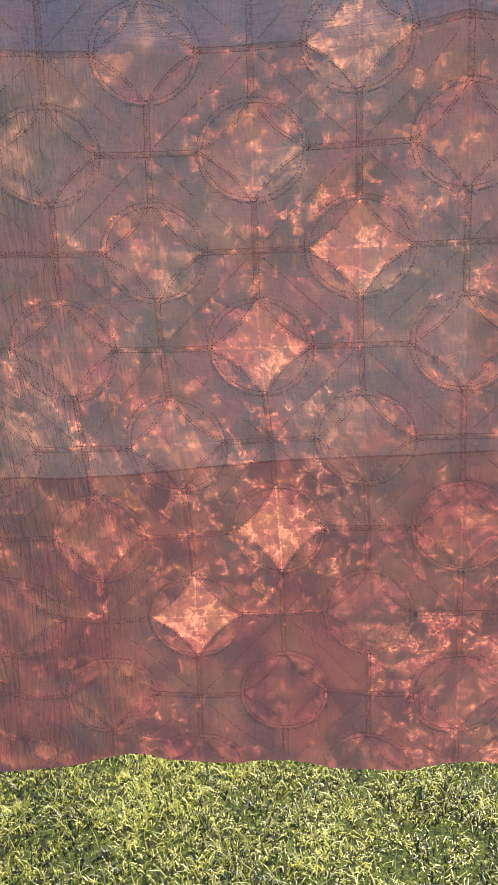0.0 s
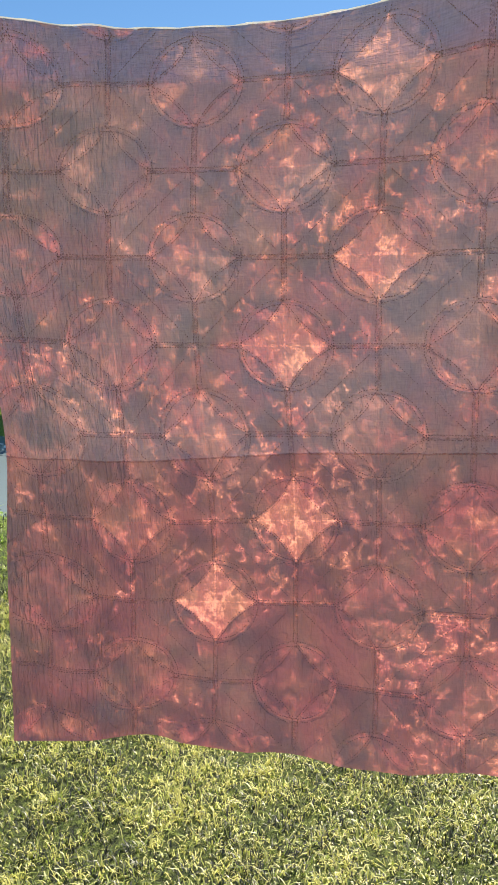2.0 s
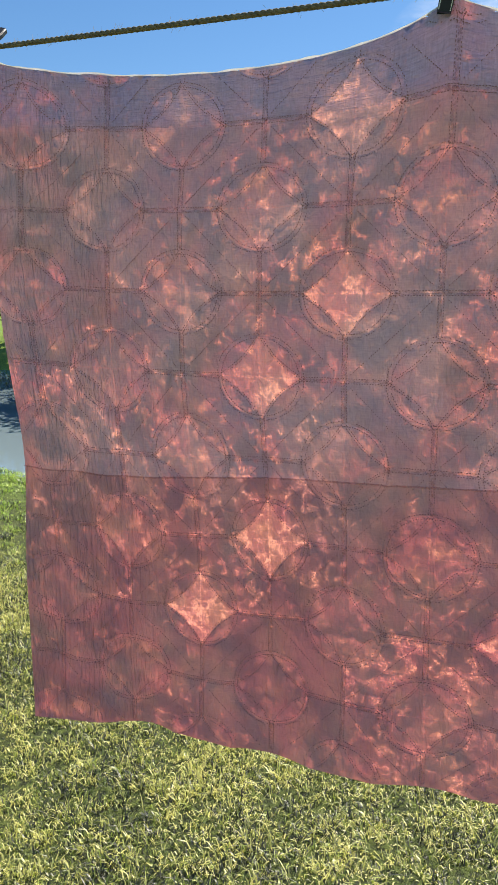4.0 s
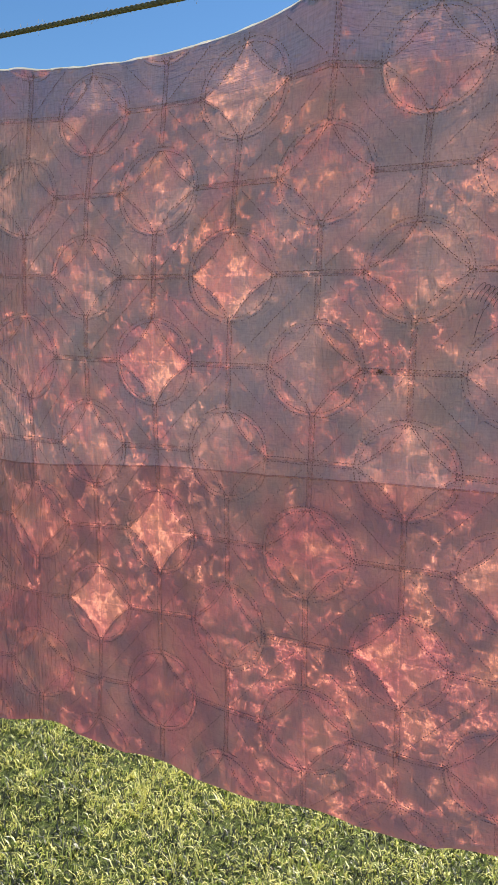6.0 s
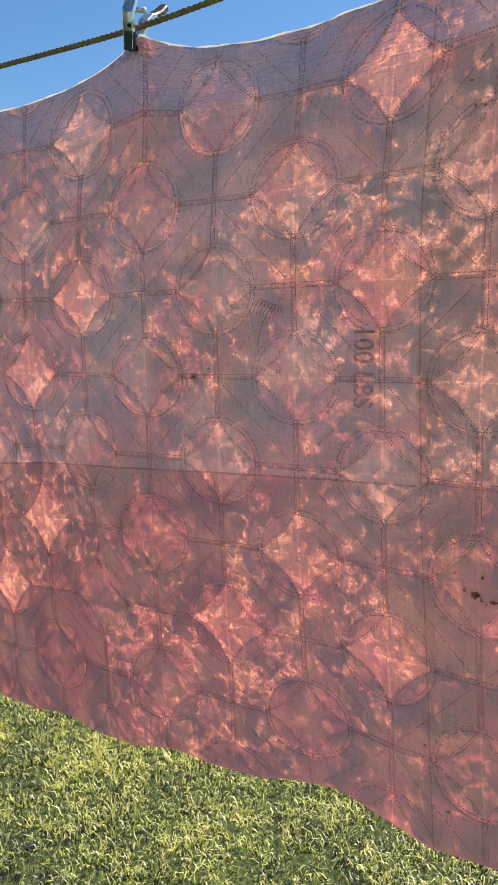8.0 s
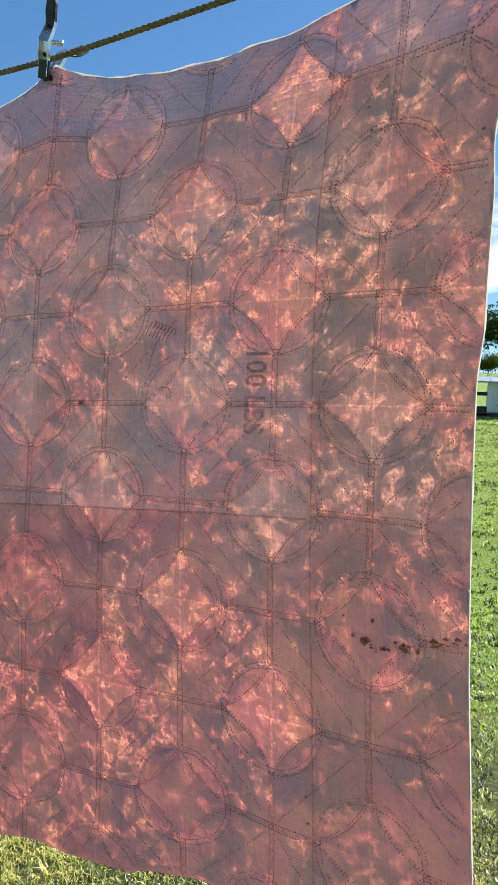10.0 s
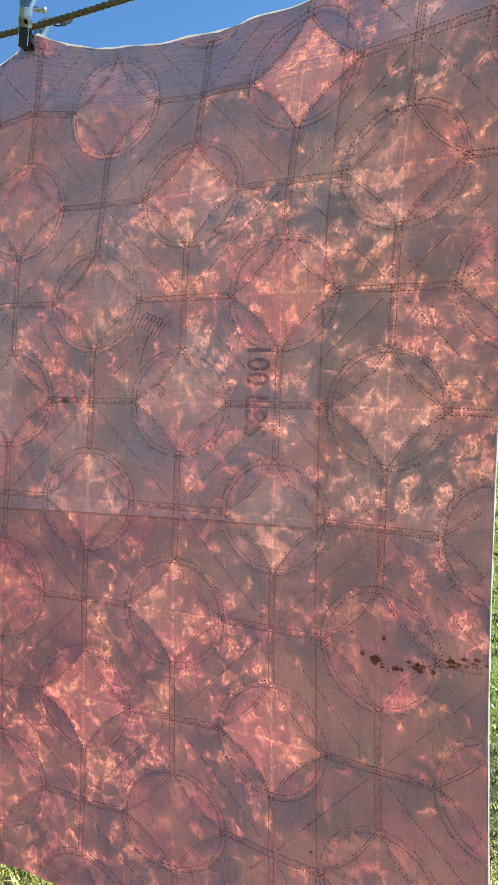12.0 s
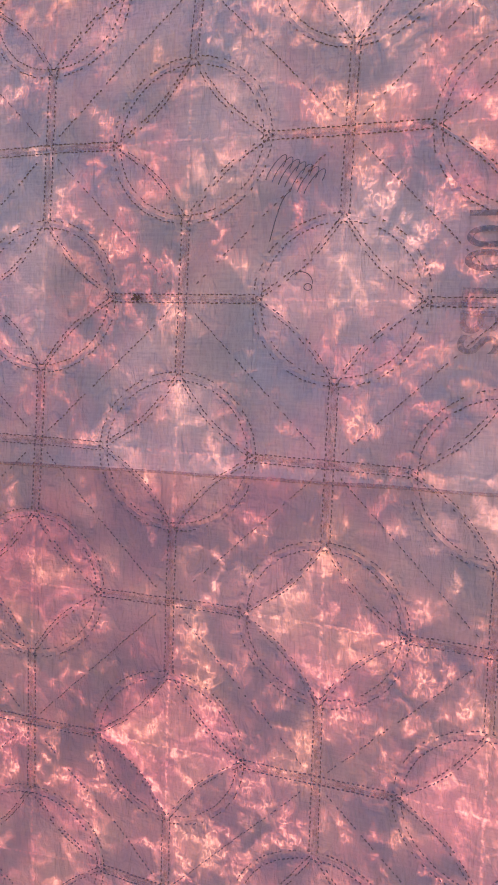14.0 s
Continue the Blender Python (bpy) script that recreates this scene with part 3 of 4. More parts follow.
for c in range(-3, 9):
    for r in range(-1, 9):
        if not is_round(c, r):
            continue
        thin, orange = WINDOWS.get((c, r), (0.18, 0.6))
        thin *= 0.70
        flat = 0.0 if r < 0 else 0.5
        ring = []
        for su, sv in ((1, 1), (-1, 1), (-1, -1), (1, -1)):
            arc = inner_arc(c, r, su, sv)
            if su * sv < 0:
                arc = arc[::-1]
            ring += arc[:-1]
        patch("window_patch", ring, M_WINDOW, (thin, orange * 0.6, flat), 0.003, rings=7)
        for su, sv in ((1, 1), (-1, 1), (-1, -1), (1, -1)):
            loop = outer_arc(c, r, su, sv) + inner_arc(c, r, su, sv)[::-1][1:-1]
            if su * sv < 0:
                loop = loop[::-1]
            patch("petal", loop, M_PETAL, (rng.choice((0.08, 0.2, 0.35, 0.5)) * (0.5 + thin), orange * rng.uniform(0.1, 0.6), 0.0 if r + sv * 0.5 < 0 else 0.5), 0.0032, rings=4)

def square_patch(c, r, colour, puff):
    """A plain square, cut round at the two corners where motifs sit; a ruled grid between its four sides."""
    n = NA
    if is_round(c, r):
        arcs = ((c, r, 1, 1), (c + 1, r + 1, -1, -1))
        corners = ((c, r + 1), (c + 1, r))
    else:
        arcs = ((c + 1, r, -1, 1), (c, r + 1, 1, -1))
        corners = ((c + 1, r + 1), (c, r))
    bottom = outer_arc(*arcs[0])                    # from the side point to the upper or lower point
    top = outer_arc(*arcs[1])[::-1]
    def bent(p, corner, q):
        h = n // 2
        return [(p[0] + (corner[0] - p[0]) * i / h, p[1] + (corner[1] - p[1]) * i / h) for i in range(h)] + [(corner[0] + (q[0] - corner[0]) * i / h, corner[1] + (q[1] - corner[1]) * i / h) for i in range(h + 1)]
    right = bent(bottom[-1], corners[0], top[-1])
    left = bent(bottom[0], corners[1], top[0])
    P = lambda q: np.array(q, dtype=float)
    outline = bottom + right[1:] + top[::-1][1:] + left[::-1][1:-1]
    verts, uvs, faces = [], [], []
    for j in range(n + 1):
        t = j / n
        for i in range(n + 1):
            q = i / n
            p = (1 - t) * P(bottom[i]) + t * P(top[i]) + (1 - q) * P(left[j]) + q * P(right[j])
            p -= (1 - q) * (1 - t) * P(bottom[0]) + q * (1 - t) * P(bottom[-1]) + (1 - q) * t * P(top[0]) + q * t * P(top[-1])
            edge = i in (0, n) or j in (0, n)
            lift = 0.0 if edge else puff * (1 - math.exp(-inset(outline, p[0], p[1]) / 0.09)) * (0.75 + 0.6 * noise.noise(Vector((p[0] * 2.3, p[1] * 2.3, 1.7))))
            u, v = min(max(p[0], U0), U1), min(max(p[1], V0), V1)
            verts.append(sheet(u, v, lift if (u, v) == (p[0], p[1]) else 0.0))
            uvs.append((u, v))
    if max(q[0] for q in uvs) - min(q[0] for q in uvs) < 0.02 or max(q[1] for q in uvs) - min(q[1] for q in uvs) < 0.02:
        return None
    for j in range(n):
        for i in range(n):
            f = (j * (n + 1) + i, j * (n + 1) + i + 1, (j + 1) * (n + 1) + i + 1, (j + 1) * (n + 1) + i)
            if len({(round(uvs[k][0], 5), round(uvs[k][1], 5)) for k in f}) > 2:
                faces.append(f)
    ob = new("background_patch", mesh_of("background_patch", verts, faces, M_BACK, uvs, smooth=True))
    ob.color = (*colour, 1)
    return under(ob, quilt)


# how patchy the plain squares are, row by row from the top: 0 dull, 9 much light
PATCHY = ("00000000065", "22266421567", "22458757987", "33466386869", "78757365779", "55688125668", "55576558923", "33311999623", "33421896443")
for c in range(-3, 8):
    for r in range(-1, 8):
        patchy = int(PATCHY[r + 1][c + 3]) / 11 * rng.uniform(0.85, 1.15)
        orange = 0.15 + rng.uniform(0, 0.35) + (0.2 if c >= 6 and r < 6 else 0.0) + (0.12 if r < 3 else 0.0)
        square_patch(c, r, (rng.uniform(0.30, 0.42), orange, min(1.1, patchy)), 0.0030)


def ribbon(name, path, half, lift, material, label="", raised=0.0014):
    """A narrow folded strip lying on the quilt along path, in lattice coordinates."""
    path = [p for p in path if U0 <= p[0] <= U1 and V0 <= p[1] <= V1]
    if len(path) < 3:
        return None
    verts, uvs, faces = [], [], []
    for i, p in enumerate(path):
        q0, q1 = path[max(0, i - 1)], path[min(len(path) - 1, i + 1)]
        dx, dy = (q1[0] - q0[0]) * PU, (q1[1] - q0[1]) * PV
        d = math.hypot(dx, dy)
        ou, ov = -dy / d / PU, dx / d / PV
        wid = 1.0 + 0.45 * noise.noise(Vector((p[0] * 5, p[1] * 5, 4.0)))
        sway = 0.5 * noise.noise(Vector((p[0] * 2.5, p[1] * 2.5, 9.0)))
        for k, up in ((-wid + sway, 0.0), (-0.7 * wid + sway, raised), (0.7 * wid + sway, raised), (wid + sway, 0.0)):
            u, v = p[0] + k * half * ou, p[1] + k * half * ov
            verts.append(sheet(u, v, lift + up))
            uvs.append((u, v))
    for i in range(len(path) - 1):
        for k in range(3):
            faces.append((i * 4 + k, i * 4 + k + 1, i * 4 + k + 5, i * 4 + k + 4))
    ob = new(name, mesh_of(name, verts, faces, material, uvs, smooth=True))
    ob.color = (0.05, 0.2, 0.0, 1)
    return under(ob, quilt, label)


stitch_paths = []
for c in range(-3, 9):
    for r in range(-1, 9):
        if is_round(c, r):
            for su, sv in ((1, 1), (-1, 1), (-1, -1), (1, -1)):
                stitch_paths.append((outer_arc(c, r, su, sv, 16, 0.022), 0.8))
                stitch_paths.append((outer_arc(c, r, su, sv, 16, -0.03), 0.9))
                stitch_paths.append((inner_arc(c, r, su, sv, 16, 0.05), 0.8))
                stitch_paths.append((inner_arc(c, r, su, sv, 16, -0.03), 0.8))
        else:
            across = [(c - (1 - RU) + 2 * (1 - RU) * t, r) for t in np.linspace(0, 1, 15)]
            down = [(c, r - (1 - RV) + 2 * (1 - RV) * t) for t in np.linspace(0, 1, 15)]
            for path in (across, down):
                ribbon("seam_strip", path, 0.0027, 0.0005, M_STRIP)
            for off in (-0.027, 0.027):
                stitch_paths.append(([(p[0], p[1] + off) for p in across], 1.0))
                stitch_paths.append(([(p[0] + off, p[1]) for p in down], 1.0))
            # quilting lines run slantwise between the plain corners
            for du, dv in ((1, -1), (1, 1)):
                stitch_paths.append(([(c + du * t, r + dv * t) for t in np.linspace(0.08, 0.92, 20)], 0.85))

sv_, sf_ = [], []
rs = random.Random(9)
for path, keep in stitch_paths:
    pts = [Vector((p[0] * PU, p[1] * PV)) for p in path]
    total, k = 0.0, 0
    for i in range(len(pts) - 1):
        seg = (pts[i + 1] - pts[i]).length
        d = (pts[i + 1] - pts[i]) / seg
        while k * 0.0046 < total + seg:
            at = pts[i] + d * (k * 0.0046 - total)
            k += 1
            ln, w = rs.uniform(0.0010, 0.0016), rs.uniform(0.0004, 0.0007)
            wob = rs.uniform(-0.0004, 0.0004)
            side = Vector((-d.y, d.x))
            at = at + side * wob
            u, v = at.x / PU, at.y / PV
            if rs.random() > keep or not (U0 + 0.05 < u < U1 - 0.05 and V0 + 0.05 < v < V1 - 0.05):
                continue
            base = len(sv_)
            up0 = 0.0026 if keep == 0.85 else 0.0009
            for a, b, up in ((-ln, -w, up0), (ln, -w, up0), (ln, w, up0), (-ln, w, up0), (-ln * 0.6, 0, up0 + 0.0013), (ln * 0.6, 0, up0 + 0.0013)):
                q = at + d * a + side * b
                sv_.append((q.x / PU, q.y / PV, up))
            sf_ += [(base, base + 1, base + 5, base + 4), (base + 2, base + 3, base + 4, base + 5), (base + 1, base + 2, base + 5), (base + 3, base, base + 4)]
        total += seg
stitching = new("stitching", mesh_of("stitching", [sheet(u, v, up) for u, v, up in sv_], sf_, M_THREAD))
tagged(under(stitching, quilt, "dark hand-sewn running stitches"), kind="stuff")

# folds where the backing panels are joined
ribbon("panel_seam", [(u, 4.26 - 0.03 * u) for u in np.linspace(U0, 6.37, 90)], 0.0016, 0.0030, M_SEAM, "join between two backing panels", 0.0012)
ribbon("panel_seam", [(6.37 + 0.012 * v, v) for v in np.linspace(V0, V1, 90)], 0.0011, 0.0030, M_SEAM, "join between two backing panels", 0.0012)

# rolled hem round the edge
rim = [(U0 + (U1 - U0) * t, V0) for t in np.linspace(0, 1, 140)][:-1] + [(U1, V0 + (V1 - V0) * t) for t in np.linspace(0, 1, 120)][:-1]
hv, hf = [], []
for i, (u, v) in enumerate(rim):
    ou = -1 if u <= U0 + 1e-6 else (1 if u >= U1 - 1e-6 else 0)
    ov = -1 if v <= V0 + 1e-6 else (1 if v >= V1 - 1e-6 else 0)
    w = (0.0024 if v <= V0 else 0.0013) * (1.0 + 0.9 * noise.noise(Vector((i * 0.41, 0, 0))))
    p = sheet(u, v)
    hv += [p + Vector((-ou * 0.0015, -0.0009, ov * 0.0015)), p + Vector((ou * w, 0.0006, -ov * w))]
hf = [(2 * i, 2 * i + 1, 2 * i + 3, 2 * i + 2) for i in range(len(rim) - 1)]
under(new("hem", mesh_of("hem", hv, hf, M_BINDING, smooth=True)), quilt, "frayed pale hem catching the sun")

# printed weight on the sack cloth
cur = bpy.data.curves.new("lettering", "FONT")
cur.body, cur.size, cur.space_character, cur.offset = "100 LBS", 0.046, 1.0, 0.0006
tmp = new("lettering", cur)
bpy.context.view_layer.update()
flat = bpy.data.meshes.new_from_object(tmp.evaluated_get(bpy.context.evaluated_depsgraph_get()))
bpy.data.objects.remove(tmp)
wide = max(v.co.x for v in flat.vertices)
for word, material, side, note in (("printed_weight", M_INK, 1, "dark printed weight numerals"), ("lettering", M_INK_FAINT, -1, "almost washed-out printed letters")):
    bm = bmesh.new()
    bm.from_mesh(flat)
    bmesh.ops.delete(bm, geom=[v for v in bm.verts if (v.co.x - 0.47 * wide) * side > 0], context="VERTS")
    bmesh.ops.triangulate(bm, faces=bm.faces[:])
    bmesh.ops.subdivide_edges(bm, edges=[e for e in bm.edges if e.calc_length() > 0.006], cuts=2)
    for v in bm.verts:
        x, z = 1.238 + v.co.y, 1.341 - v.co.x * 0.122 / wide
        v.co = on_quilt(x, z, 0.0052)
    part(word, bm, material, quilt, note)


def ink_line(name, pts, label):
    """pts: x, z in metres on the quilt."""
    line = [on_quilt(x, z, 0.0050) for x, z in pts]
    v, f = tube(line, 0.00045, 4)
    return under(new(name, mesh_of(name, v, f, M_INK)), quilt, label)


for i in range(7):
    a = 0.006 * i
    ink_line("ink_loop", [(1.070 + a + 0.008 * math.cos(t) + 0.004 * math.sin(t), 1.371 - 0.0022 * i + 0.011 * math.sin(t) + 0.006 * math.cos(t)) for t in np.linspace(-0.3, 3.4, 14)], "thin faded pen loop")
ink_line("ink_line", [(1.085 - 0.016 * t, 1.352 - 0.045 * t + 0.012 * math.sin(3 * t)) for t in np.linspace(0, 1, 14)], "thin faded pen line")
ink_line("ink_line", [(1.100 + 0.011 * math.cos(t), 1.273 + 0.010 * math.sin(t)) for t in np.linspace(0, 2.6, 14)], "thin faded pen line")
ink_line("ink_ring", [(1.107 + 0.0035 * math.cos(t), 1.270 + 0.003 * math.sin(t)) for t in np.linspace(0, 6.3, 14)], "small faded pen ring")


def stain(x, z, size, seed):
    rr = random.Random(seed)
    size *= 0.62
    n = 13
    el = rr.uniform(0.6, 1.0)
    pts = [(x + size * rr.uniform(0.45, 1.25) * math.cos(6.283 * i / n), z + el * size * rr.uniform(0.4, 1.2) * math.sin(6.283 * i / n)) for i in range(n)]
    verts = [on_quilt(a, b, 0.0049) for a, b in pts] + [on_quilt(x, z, 0.0055)]
    return under(new("stain", mesh_of("stain", verts, [(i, (i + 1) % n, n) for i in range(n)], M_STAIN, smooth=True)), quilt, "small rust-brown stain")


rr_ = random.Random(77)
stain(0.939, 1.256, 0.0095, 1)
for i, (x, z, s) in enumerate(((1.43, 0.962, 0.012), (1.455, 0.957, 0.010), (1.483, 0.963, 0.010), (1.50, 0.962, 0.006), (1.522, 0.975, 0.013), (1.548, 0.985, 0.008), (1.414, 0.966, 0.005),
                               (1.44, 0.99, 0.005), (1.40, 0.99, 0.004), (1.49, 1.005, 0.0035), (1.335, 1.712, 0.007), (1.395, 1.655, 0.005), (1.402, 1.622, 0.005), (1.415, 1.62, 0.004), (1.44, 1.63, 0.003),
                               (1.352, 1.70, 0.003), (1.46, 1.69, 0.003), (1.36, 0.70, 0.005), (1.40, 0.60, 0.006), (1.355, 0.735, 0.004), (1.545, 1.60, 0.005), (1.50, 1.42, 0.003), (1.52, 1.40, 0.003))):
    stain(x, z, s, 20 + i)
    if s > 0.007:
        for j in range(5):
            stain(x + rr_.uniform(-1.3, 1.3) * s, z + rr_.uniform(-0.7, 0.7) * s, s * rr_.uniform(0.2, 0.6), 300 + 9 * i + j)
rr_ = random.Random(77)
for i in range(34):
    stain(rr_.uniform(1.34, 1.56), rr_.uniform(0.58, 1.74), rr_.uniform(0.0010, 0.0024), 100 + i)

# ---- clothesline ----
ROPE_Y = 0.020


def rope_at(x):
    """Drawn down a little at the middle clamp."""
    d = x - CLIPS[1]
    return Vector((x, ROPE_Y, 1.8395 + 0.039 * math.sqrt(d * d + 0.01) + 0.0135 * d))


rope = new("clothesline_rope")
rope.location = rope_at(-3.4)
tagged(rope, "taut twisted hemp rope used as clothesline", "rope")
for s in range(3):
    pts = []
    for i in range(1250):
        x = -3.4 + 7.8 * i / 1249
        w = 2 * math.pi * (x / 0.034 + s / 3)
        p = rope_at(x)
        pts.append(p + Vector((0, 0.0026 * math.cos(w), 0.0026 * math.sin(w))))
    v, f = tube(pts, 0.0028, 6)
    under(new("strand", mesh_of("strand", v, f, M_ROPE, smooth=True)), rope)
rf = random.Random(4)
fv, ff = [], []
for i in range(240):
    x = rf.uniform(-0.4, 1.9)
    p = rope_at(x) + Vector((0, 0, rf.choice((-1, 1)) * 0.005))
    q = p + Vector((rf.uniform(-0.006, 0.006), rf.uniform(-0.004, 0.004), (1 if p.z > rope_at(x).z else -1) * rf.uniform(0.002, 0.009)))
    v, f = tube([p, (p + q) / 2 + Vector((0.001, 0, 0)), q], 0.00022, 3)
    ff += [tuple(a + len(fv) for a in g) for g in f]
    fv += v
tagged(under(new("fibres", mesh_of("fibres", fv, ff, M_FUZZ)), rope, "fine loose rope fibres"), kind="stuff")


def channel(points, width, thick, flange):
    """A bent sheet-metal arm along (y, z) points: a web with two turned-in flanges."""
    bm = bmesh.new()
    rows = []
    for i, (y, z, k) in enumerate(points):
        y0, z0, _ = points[max(0, i - 1)]
        y1, z1, _ = points[min(len(points) - 1, i + 1)]
        d = math.hypot(y1 - y0, z1 - z0)
        ny, nz = (z1 - z0) / d, -(y1 - y0) / d
        w = width * k / 2
        sec = [(-w, flange), (-w, 0.001), (-w + 0.001, 0), (w - 0.001, 0), (w, 0.001), (w, flange), (w - thick, flange), (w - thick, thick), (-w + thick, thick), (-w + thick, flange)]
        rows.append([bm.verts.new((a, y + ny * b, z + nz * b)) for a, b in sec])
    for r0, r1 in zip(rows, rows[1:]):
        for j in range(len(r0)):
            t = (j + 1) % len(r0)
            bm.faces.new((r0[j], r0[t], r1[t], r1[j]))
    bm.faces.new(rows[0][::-1])
    bm.faces.new(rows[-1])
    bmesh.ops.recalc_face_normals(bm, faces=bm.faces[:])
    return bm


def sleeve(points, width, depth):
    """A dipped vinyl sleeve round an arm."""
    bm = bmesh.new()
    rows = []
    for i, (y, z, k) in enumerate(points):
        y0, z0, _ = points[max(0, i - 1)]
        y1, z1, _ = points[min(len(points) - 1, i + 1)]
        d = math.hypot(y1 - y0, z1 - z0)
        ny, nz = (z1 - z0) / d, -(y1 - y0) / d
        w, e = width * k / 2, 0.0022
        sec = [(-w, e), (-w + e, -0.001), (w - e, -0.001), (w, e), (w, depth - e), (w - e, depth), (-w + e, depth), (-w, depth - e)]
        rows.append([bm.verts.new((a, y + ny * b, z + nz * b)) for a, b in sec])
    for r0, r1 in zip(rows, rows[1:]):
        for j in range(8):
            bm.faces.new((r0[j], r0[(j + 1) % 8], r1[(j + 1) % 8], r1[j]))
    bm.faces.new(rows[0][::-1])
    bm.faces.new(rows[-1])
    bmesh.ops.recalc_face_normals(bm, faces=bm.faces[:])
    return bm


clamp = new("spring_clamp")
tagged(clamp, "steel spring clamp with black vinyl tips gripping the quilt", "clamp", group="clamps on the clothesline")
front = [(-0.004, -0.052, 1.0), (-0.008, -0.034, 1.0), (-0.017, -0.014, 1.0), (-0.020, 0.000, 1.1), (-0.015, 0.016, 1.05), (-0.012, 0.030, 0.95), (-0.016, 0.048, 0.9), (-0.022, 0.068, 0.9)]
back = [(0.004, -0.049, 1.0), (0.009, -0.034, 1.0), (0.018, -0.015, 1.0), (0.024, 0.004, 1.1), (0.038, 0.018, 1.05), (0.052, 0.024, 0.95), (0.068, 0.034, 0.9), (0.084, 0.048, 0.9)]
part("front_arm", channel([(y, z, k) for y, z, k in front][::-1], 0.0185, 0.0014, 0.009), M_STEEL, clamp, "bent steel arm")
part("back_arm", channel(back, 0.017, 0.0014, 0.009), M_STEEL, clamp, "bent steel arm")
part("jaw_tip", sleeve([(-0.0028, -0.0548, 0.75), (-0.003, -0.0535, 0.95), (-0.006, -0.042, 1.0), (-0.010, -0.027, 0.96)][::-1], 0.022, 0.009), M_RUBBER, clamp, "black vinyl jaw tip")
part("jaw_tip", sleeve([(0.003, -0.051, 1.0), (0.007, -0.041, 1.0), (0.011, -0.027, 0.96)], 0.021, 0.009), M_RUBBER, clamp, "black vinyl jaw tip")
part("grip", sleeve([(-0.0122, 0.031, 0.98), (-0.014, 0.039, 1.0), (-0.018, 0.050, 1.12), (-0.0205, 0.062, 1.05), (-0.0222, 0.069, 0.86), (-0.0226, 0.0712, 0.6)][::-1], 0.0175, 0.011), M_RUBBER, clamp, "black vinyl grip")
part("grip", sleeve([(0.053, 0.0242, 1.0), (0.068, 0.034, 1.08), (0.085, 0.0490, 0.9)], 0.017, 0.011), M_RUBBER, clamp, "black vinyl grip")
pv, pf = tube([(-0.013, 0.006, 0.012), (0.013, 0.006, 0.012)], 0.0042, 12)
under(new("spring", mesh_of("spring", pv, pf, M_STEEL, smooth=True)), clamp, "coiled steel spring on its pin")
rv, rf2 = tube([(0.0, -0.0195, -0.020), (0.0, -0.014, -0.020)], 0.0028, 10)
under(new("rivet", mesh_of("rivet", rv, rf2, M_IRON, smooth=True)), clamp)


def clamp_pose(x):
    return pose(x, ROPE_Y, rope_at(x).z + 0.018, 0, 11, 12)


clamp.matrix_basis = clamp_pose(CLIPS[1])
for x in (CLIPS[0], CLIPS[2]):
    copy_thing(clamp, clamp_pose(x))


def post(x):
    base = float(ground_z(x, ROPE_Y))
    bm = bmesh.new()
    box(bm, -0.05, 0.05, -0.05, 0.05, -0.3, 2.0 - base, 0.008)
    box(bm, -0.06, 0.06, -0.06, 0.06, 2.0 - base, 2.03 - base, 0.005)
    ob = part("clothesline_post", bm, M_POST, None, "weathered square wooden post holding the rope")
    ob.location = (x, ROPE_Y, base)
    return tagged(ob, category="post", group="clothesline posts")


post(-3.4)
post(4.4)


# ---- trees, shrubs and shed beyond ----
def tree(x, y, height, spreadr, material, seed, label, bare=0.0, name="tree"):
    rr = random.Random(seed)
    z0 = float(ground_z(x, y))
    root = new(name)
    root.location = (x, y, z0)
    tagged(root, label, name)
    limbs_v, limbs_f, ends = [], [], []

    def limb(p, d, length, r, level):
        pts, rad = [p], [r]
        for i in range(4):
            d = (d + Vector((rr.uniform(-0.25, 0.25), rr.uniform(-0.25, 0.25), rr.uniform(-0.05, 0.2)))).normalized()
            pts.append(pts[-1] + d * length / 4)
            rad.append(r * (1 - 0.18 * (i + 1)))
        v, f = tube(pts, rad, 6 if level < 2 else 4)
        limbs_f.extend(tuple(a + len(limbs_v) for a in g) for g in f)
        limbs_v.extend(v)
        ends.extend(pts[2:])
        if level < 3:
            for i in range(4 if level else 5):
                a = rr.uniform(0, 6.28)
                out = Vector((math.cos(a), math.sin(a), rr.uniform(0.2, 0.9))).normalized()
                limb(pts[rr.randint(2, 4)], (d * 0.4 + out).normalized(), length * rr.uniform(0.5, 0.7), rad[-1] * 0.7, level + 1)

    limb(Vector((x, y, z0 - 0.1)), Vector((0, 0, 1)), height * 0.42, height * 0.022, 0)
    under(new("trunk", mesh_of("trunk", limbs_v, limbs_f, M_BARK, smooth=True)), root)
    lv, lf = [], []
    size = height * 0.016 + 0.02
    for e in ends:
        if rr.random() < bare:
            continue
        for i in range(16):
            c = e + Vector((rr.gauss(0, spreadr * 0.13), rr.gauss(0, spreadr * 0.13), rr.gauss(0, height * 0.05)))
            c.z = max(c.z, z0 + 0.1)
            a = Vector((rr.gauss(0, 1), rr.gauss(0, 1), rr.gauss(0, 1))).normalized() * size * rr.uniform(0.6, 1.4)
            b = a.cross(Vector((rr.gauss(0, 1), rr.gauss(0, 1), rr.gauss(0, 1)))).normalized() * size * 0.5
            k = len(lv)
            lv += [c - a, c + b, c + a, c - b]
            lf.append((k, k + 1, k + 2, k + 3))
    under(new("crown", mesh_of("crown", lv, lf, material)), root)
    return root


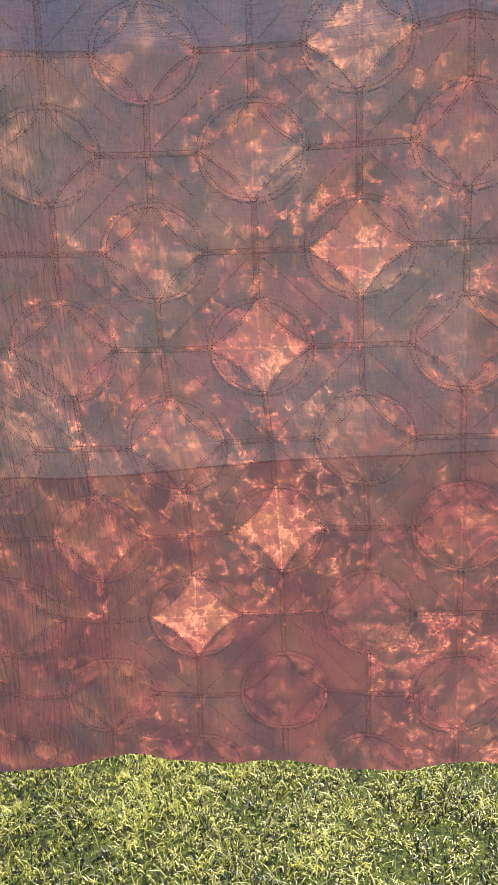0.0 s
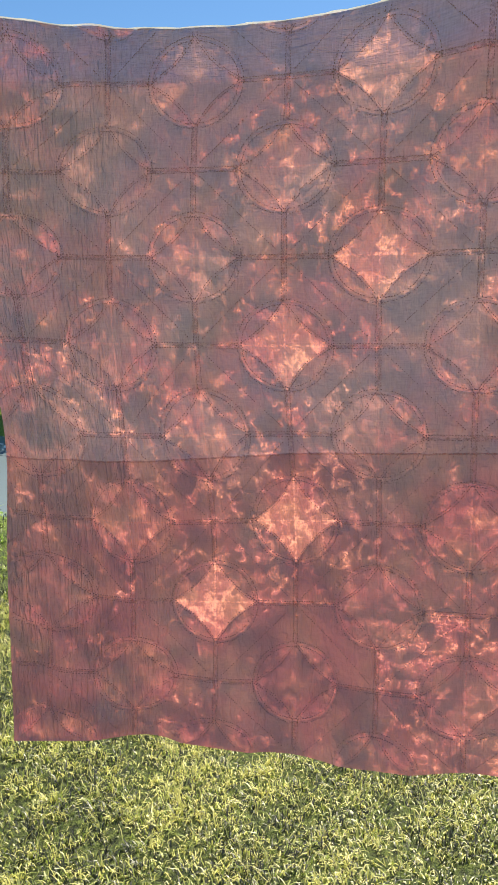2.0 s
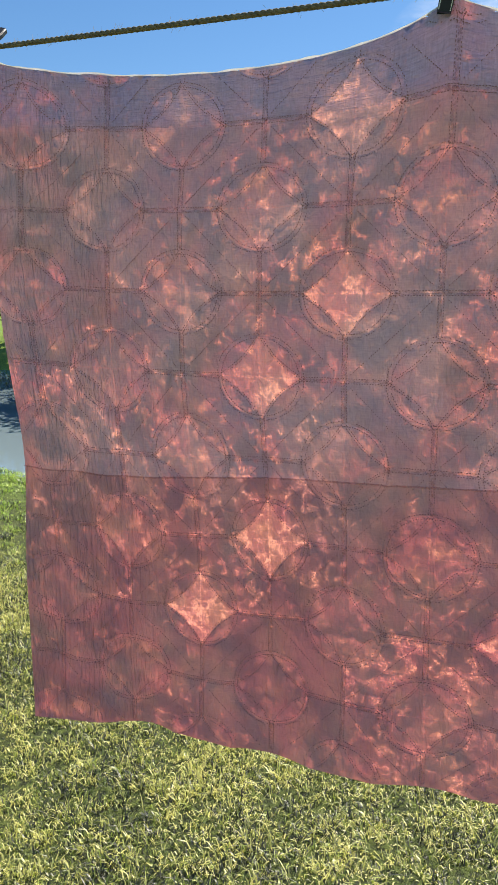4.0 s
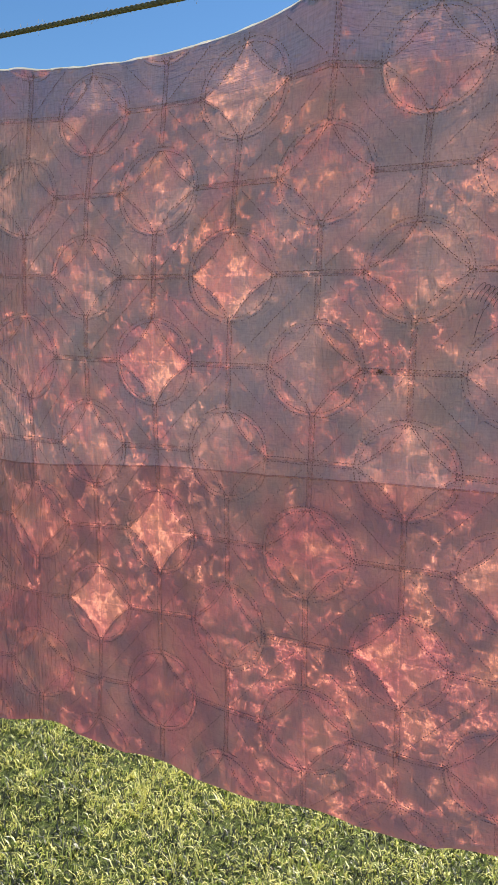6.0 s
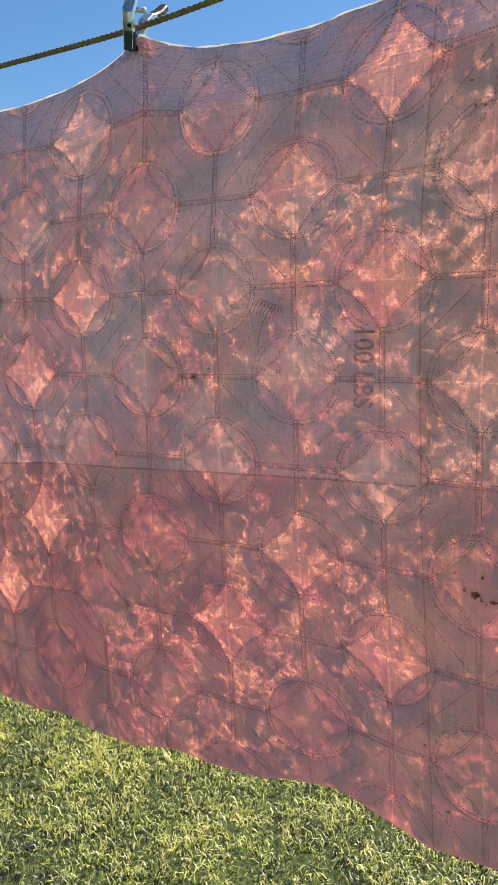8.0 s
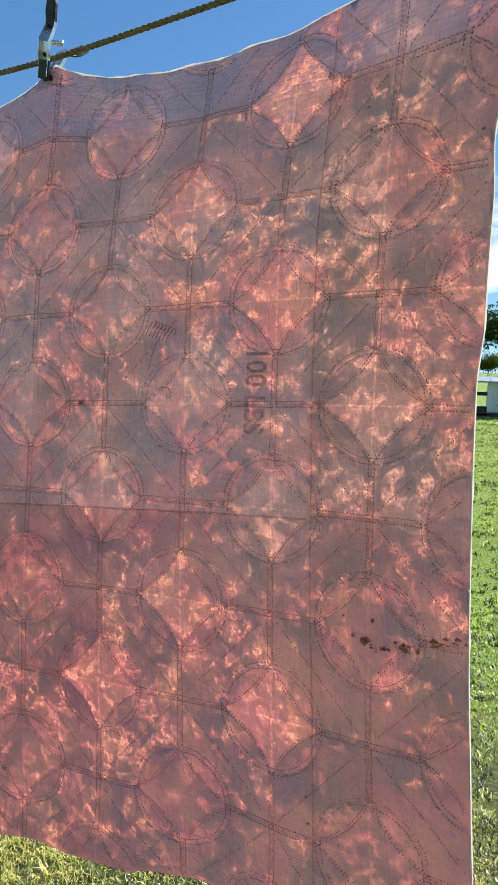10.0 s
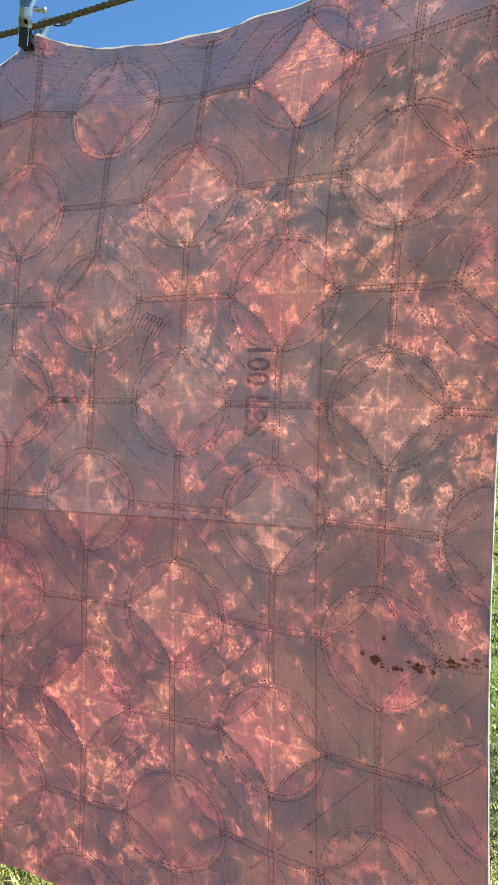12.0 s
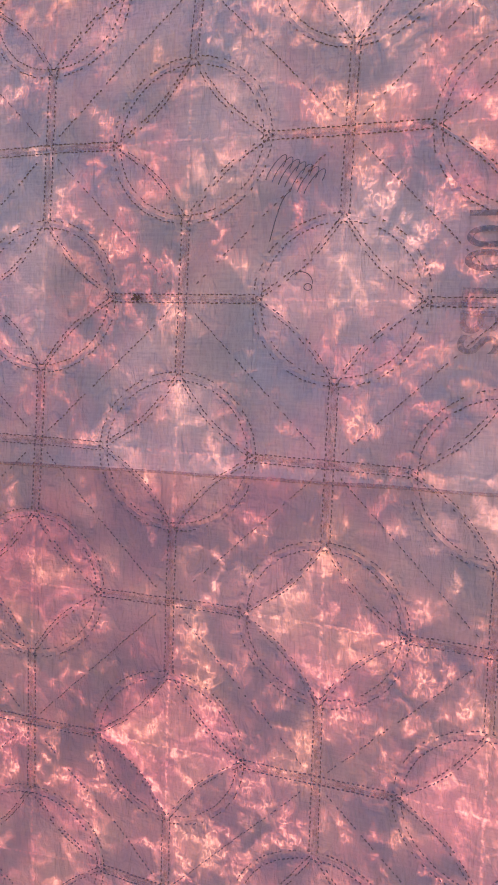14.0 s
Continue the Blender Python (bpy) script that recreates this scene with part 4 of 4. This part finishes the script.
for i in range(20):
    t = i / 12
    tx, ty = -4.2 - 20 * t ** 1.25, 8.4 + 15.5 * t ** 1.2
    tree(tx, ty, 2.8 + 2.4 * t + 0.7 * math.sin(i * 2.4), 2.0 + 1.5 * t, M_LEAF if i % 3 else M_LEAF_PALE, 30 + i, "dark green bushy tree on the far pond bank")
tree(-6.4, 16.5, 5.2, 3.0, M_LEAF, 61, "tall half-bare tree on the slope behind a shed", bare=0.5)
tree(-9.5, 50.0, 6.5, 6.0, M_LEAF, 62, "dark tree on the skyline of the slope")
tree(-5.5, 52.0, 6.0, 6.0, M_LEAF, 63, "dark tree on the skyline of the slope")
tree(-13.0, 50.0, 6.0, 6.0, M_LEAF, 64, "dark tree on the skyline of the slope")

for i, (sx, sy) in enumerate(((-11.5, 46.0), (-9.2, 45.0), (-7.4, 46.5), (-5.4, 45.5))):
    tree(sx, sy, 2.0 + 0.3 * (i % 2), 2.4, M_LEAF_PALE, 80 + i, "low olive-green shrub on the grassy slope", name="shrub")


def shed(x, y, turn):
    z0 = float(ground_z(x, y)) - 0.05
    root = new("shed")
    root.location = (x, y, z0)
    tagged(root, "low white boarded shed with a blue-grey metal roof", "shed")
    m = Matrix.Translation((x, y, z0)) @ pose(0, 0, 0, 0, 0, turn)

    def add(name, bm, material, parent=root, label=""):
        bm.transform(m)
        return part(name, bm, material, parent, label)

    for i in range(20):
        add("board", box(bmesh.new(), -1.6 + i * 0.16, -1.6 + i * 0.16 + 0.155, -0.02, 0.01, 0.18, 0.98, 0.004), M_BOARD)
    add("wall", box(bmesh.new(), -1.6, 1.6, 0.012, 1.8, 0.15, 0.96), M_BOARD)
    add("base", box(bmesh.new(), -1.58, 1.58, 0.03, 1.75, -0.3, 0.148), M_DARK, label="dark shaded timber base")
    # three added pieces that stand in for the dark gap beside the wall
    add("support", box(bmesh.new(), -2.02, -1.94, 0.0, 0.08, -0.3, 0.96, 0.006), M_DARK, label="dark post added under the roof's end")
    add("dark_bar", box(bmesh.new(), -1.94, -1.601, 0.02, 0.07, 0.62, 0.72, 0.006), M_IRON, label="black bar filling the dark gap under the roof's end")
    add("dark_block", box(bmesh.new(), -1.94, -1.601, 0.05, 1.2, 0.10, 0.32, 0.01), M_DARK, label="dark block filling the gap under the roof's end")
    bm = box(bmesh.new(), -2.1, 1.75, -0.25, 2.0, 0.0, 0.04)
    bm.transform(Matrix.Translation((0, 0, 1.0)) @ pose(0, 0, 0, 9, 0, 0))
    # low standing ribs on the sheet
    for i in range(15):
        x = -2.05 + i * 0.262
        rib = box(bmesh.new(), x, x + 0.02, -0.25, 2.0, 0.04, 0.055)
        rib.transform(Matrix.Translation((0, 0, 1.0)) @ pose(0, 0, 0, 9, 0, 0))
        tmp_me = bpy.data.meshes.new("rib")
        rib.to_mesh(tmp_me)
        rib.free()
        bm.from_mesh(tmp_me)
        bpy.data.meshes.remove(tmp_me)
    add("roof", bm, M_ROOF, label="blue-grey sheet metal roof")
    for dx in (-1.0, 0.0, 0.95):
        door = add("door", box(bmesh.new(), dx - 0.33, dx + 0.33, -0.05, -0.022, 0.22, 0.92, 0.005), M_BOARD, label="white boarded door")
        for dz in (0.34, 0.78):
            h = box(bmesh.new(), dx - 0.33, dx - 0.10, -0.06, -0.051, dz, dz + 0.04)
            h.transform(m)
            part("hinge", h, M_IRON, door, "black strap hinge")
    return root


shed(-0.75, 20.5, 12)
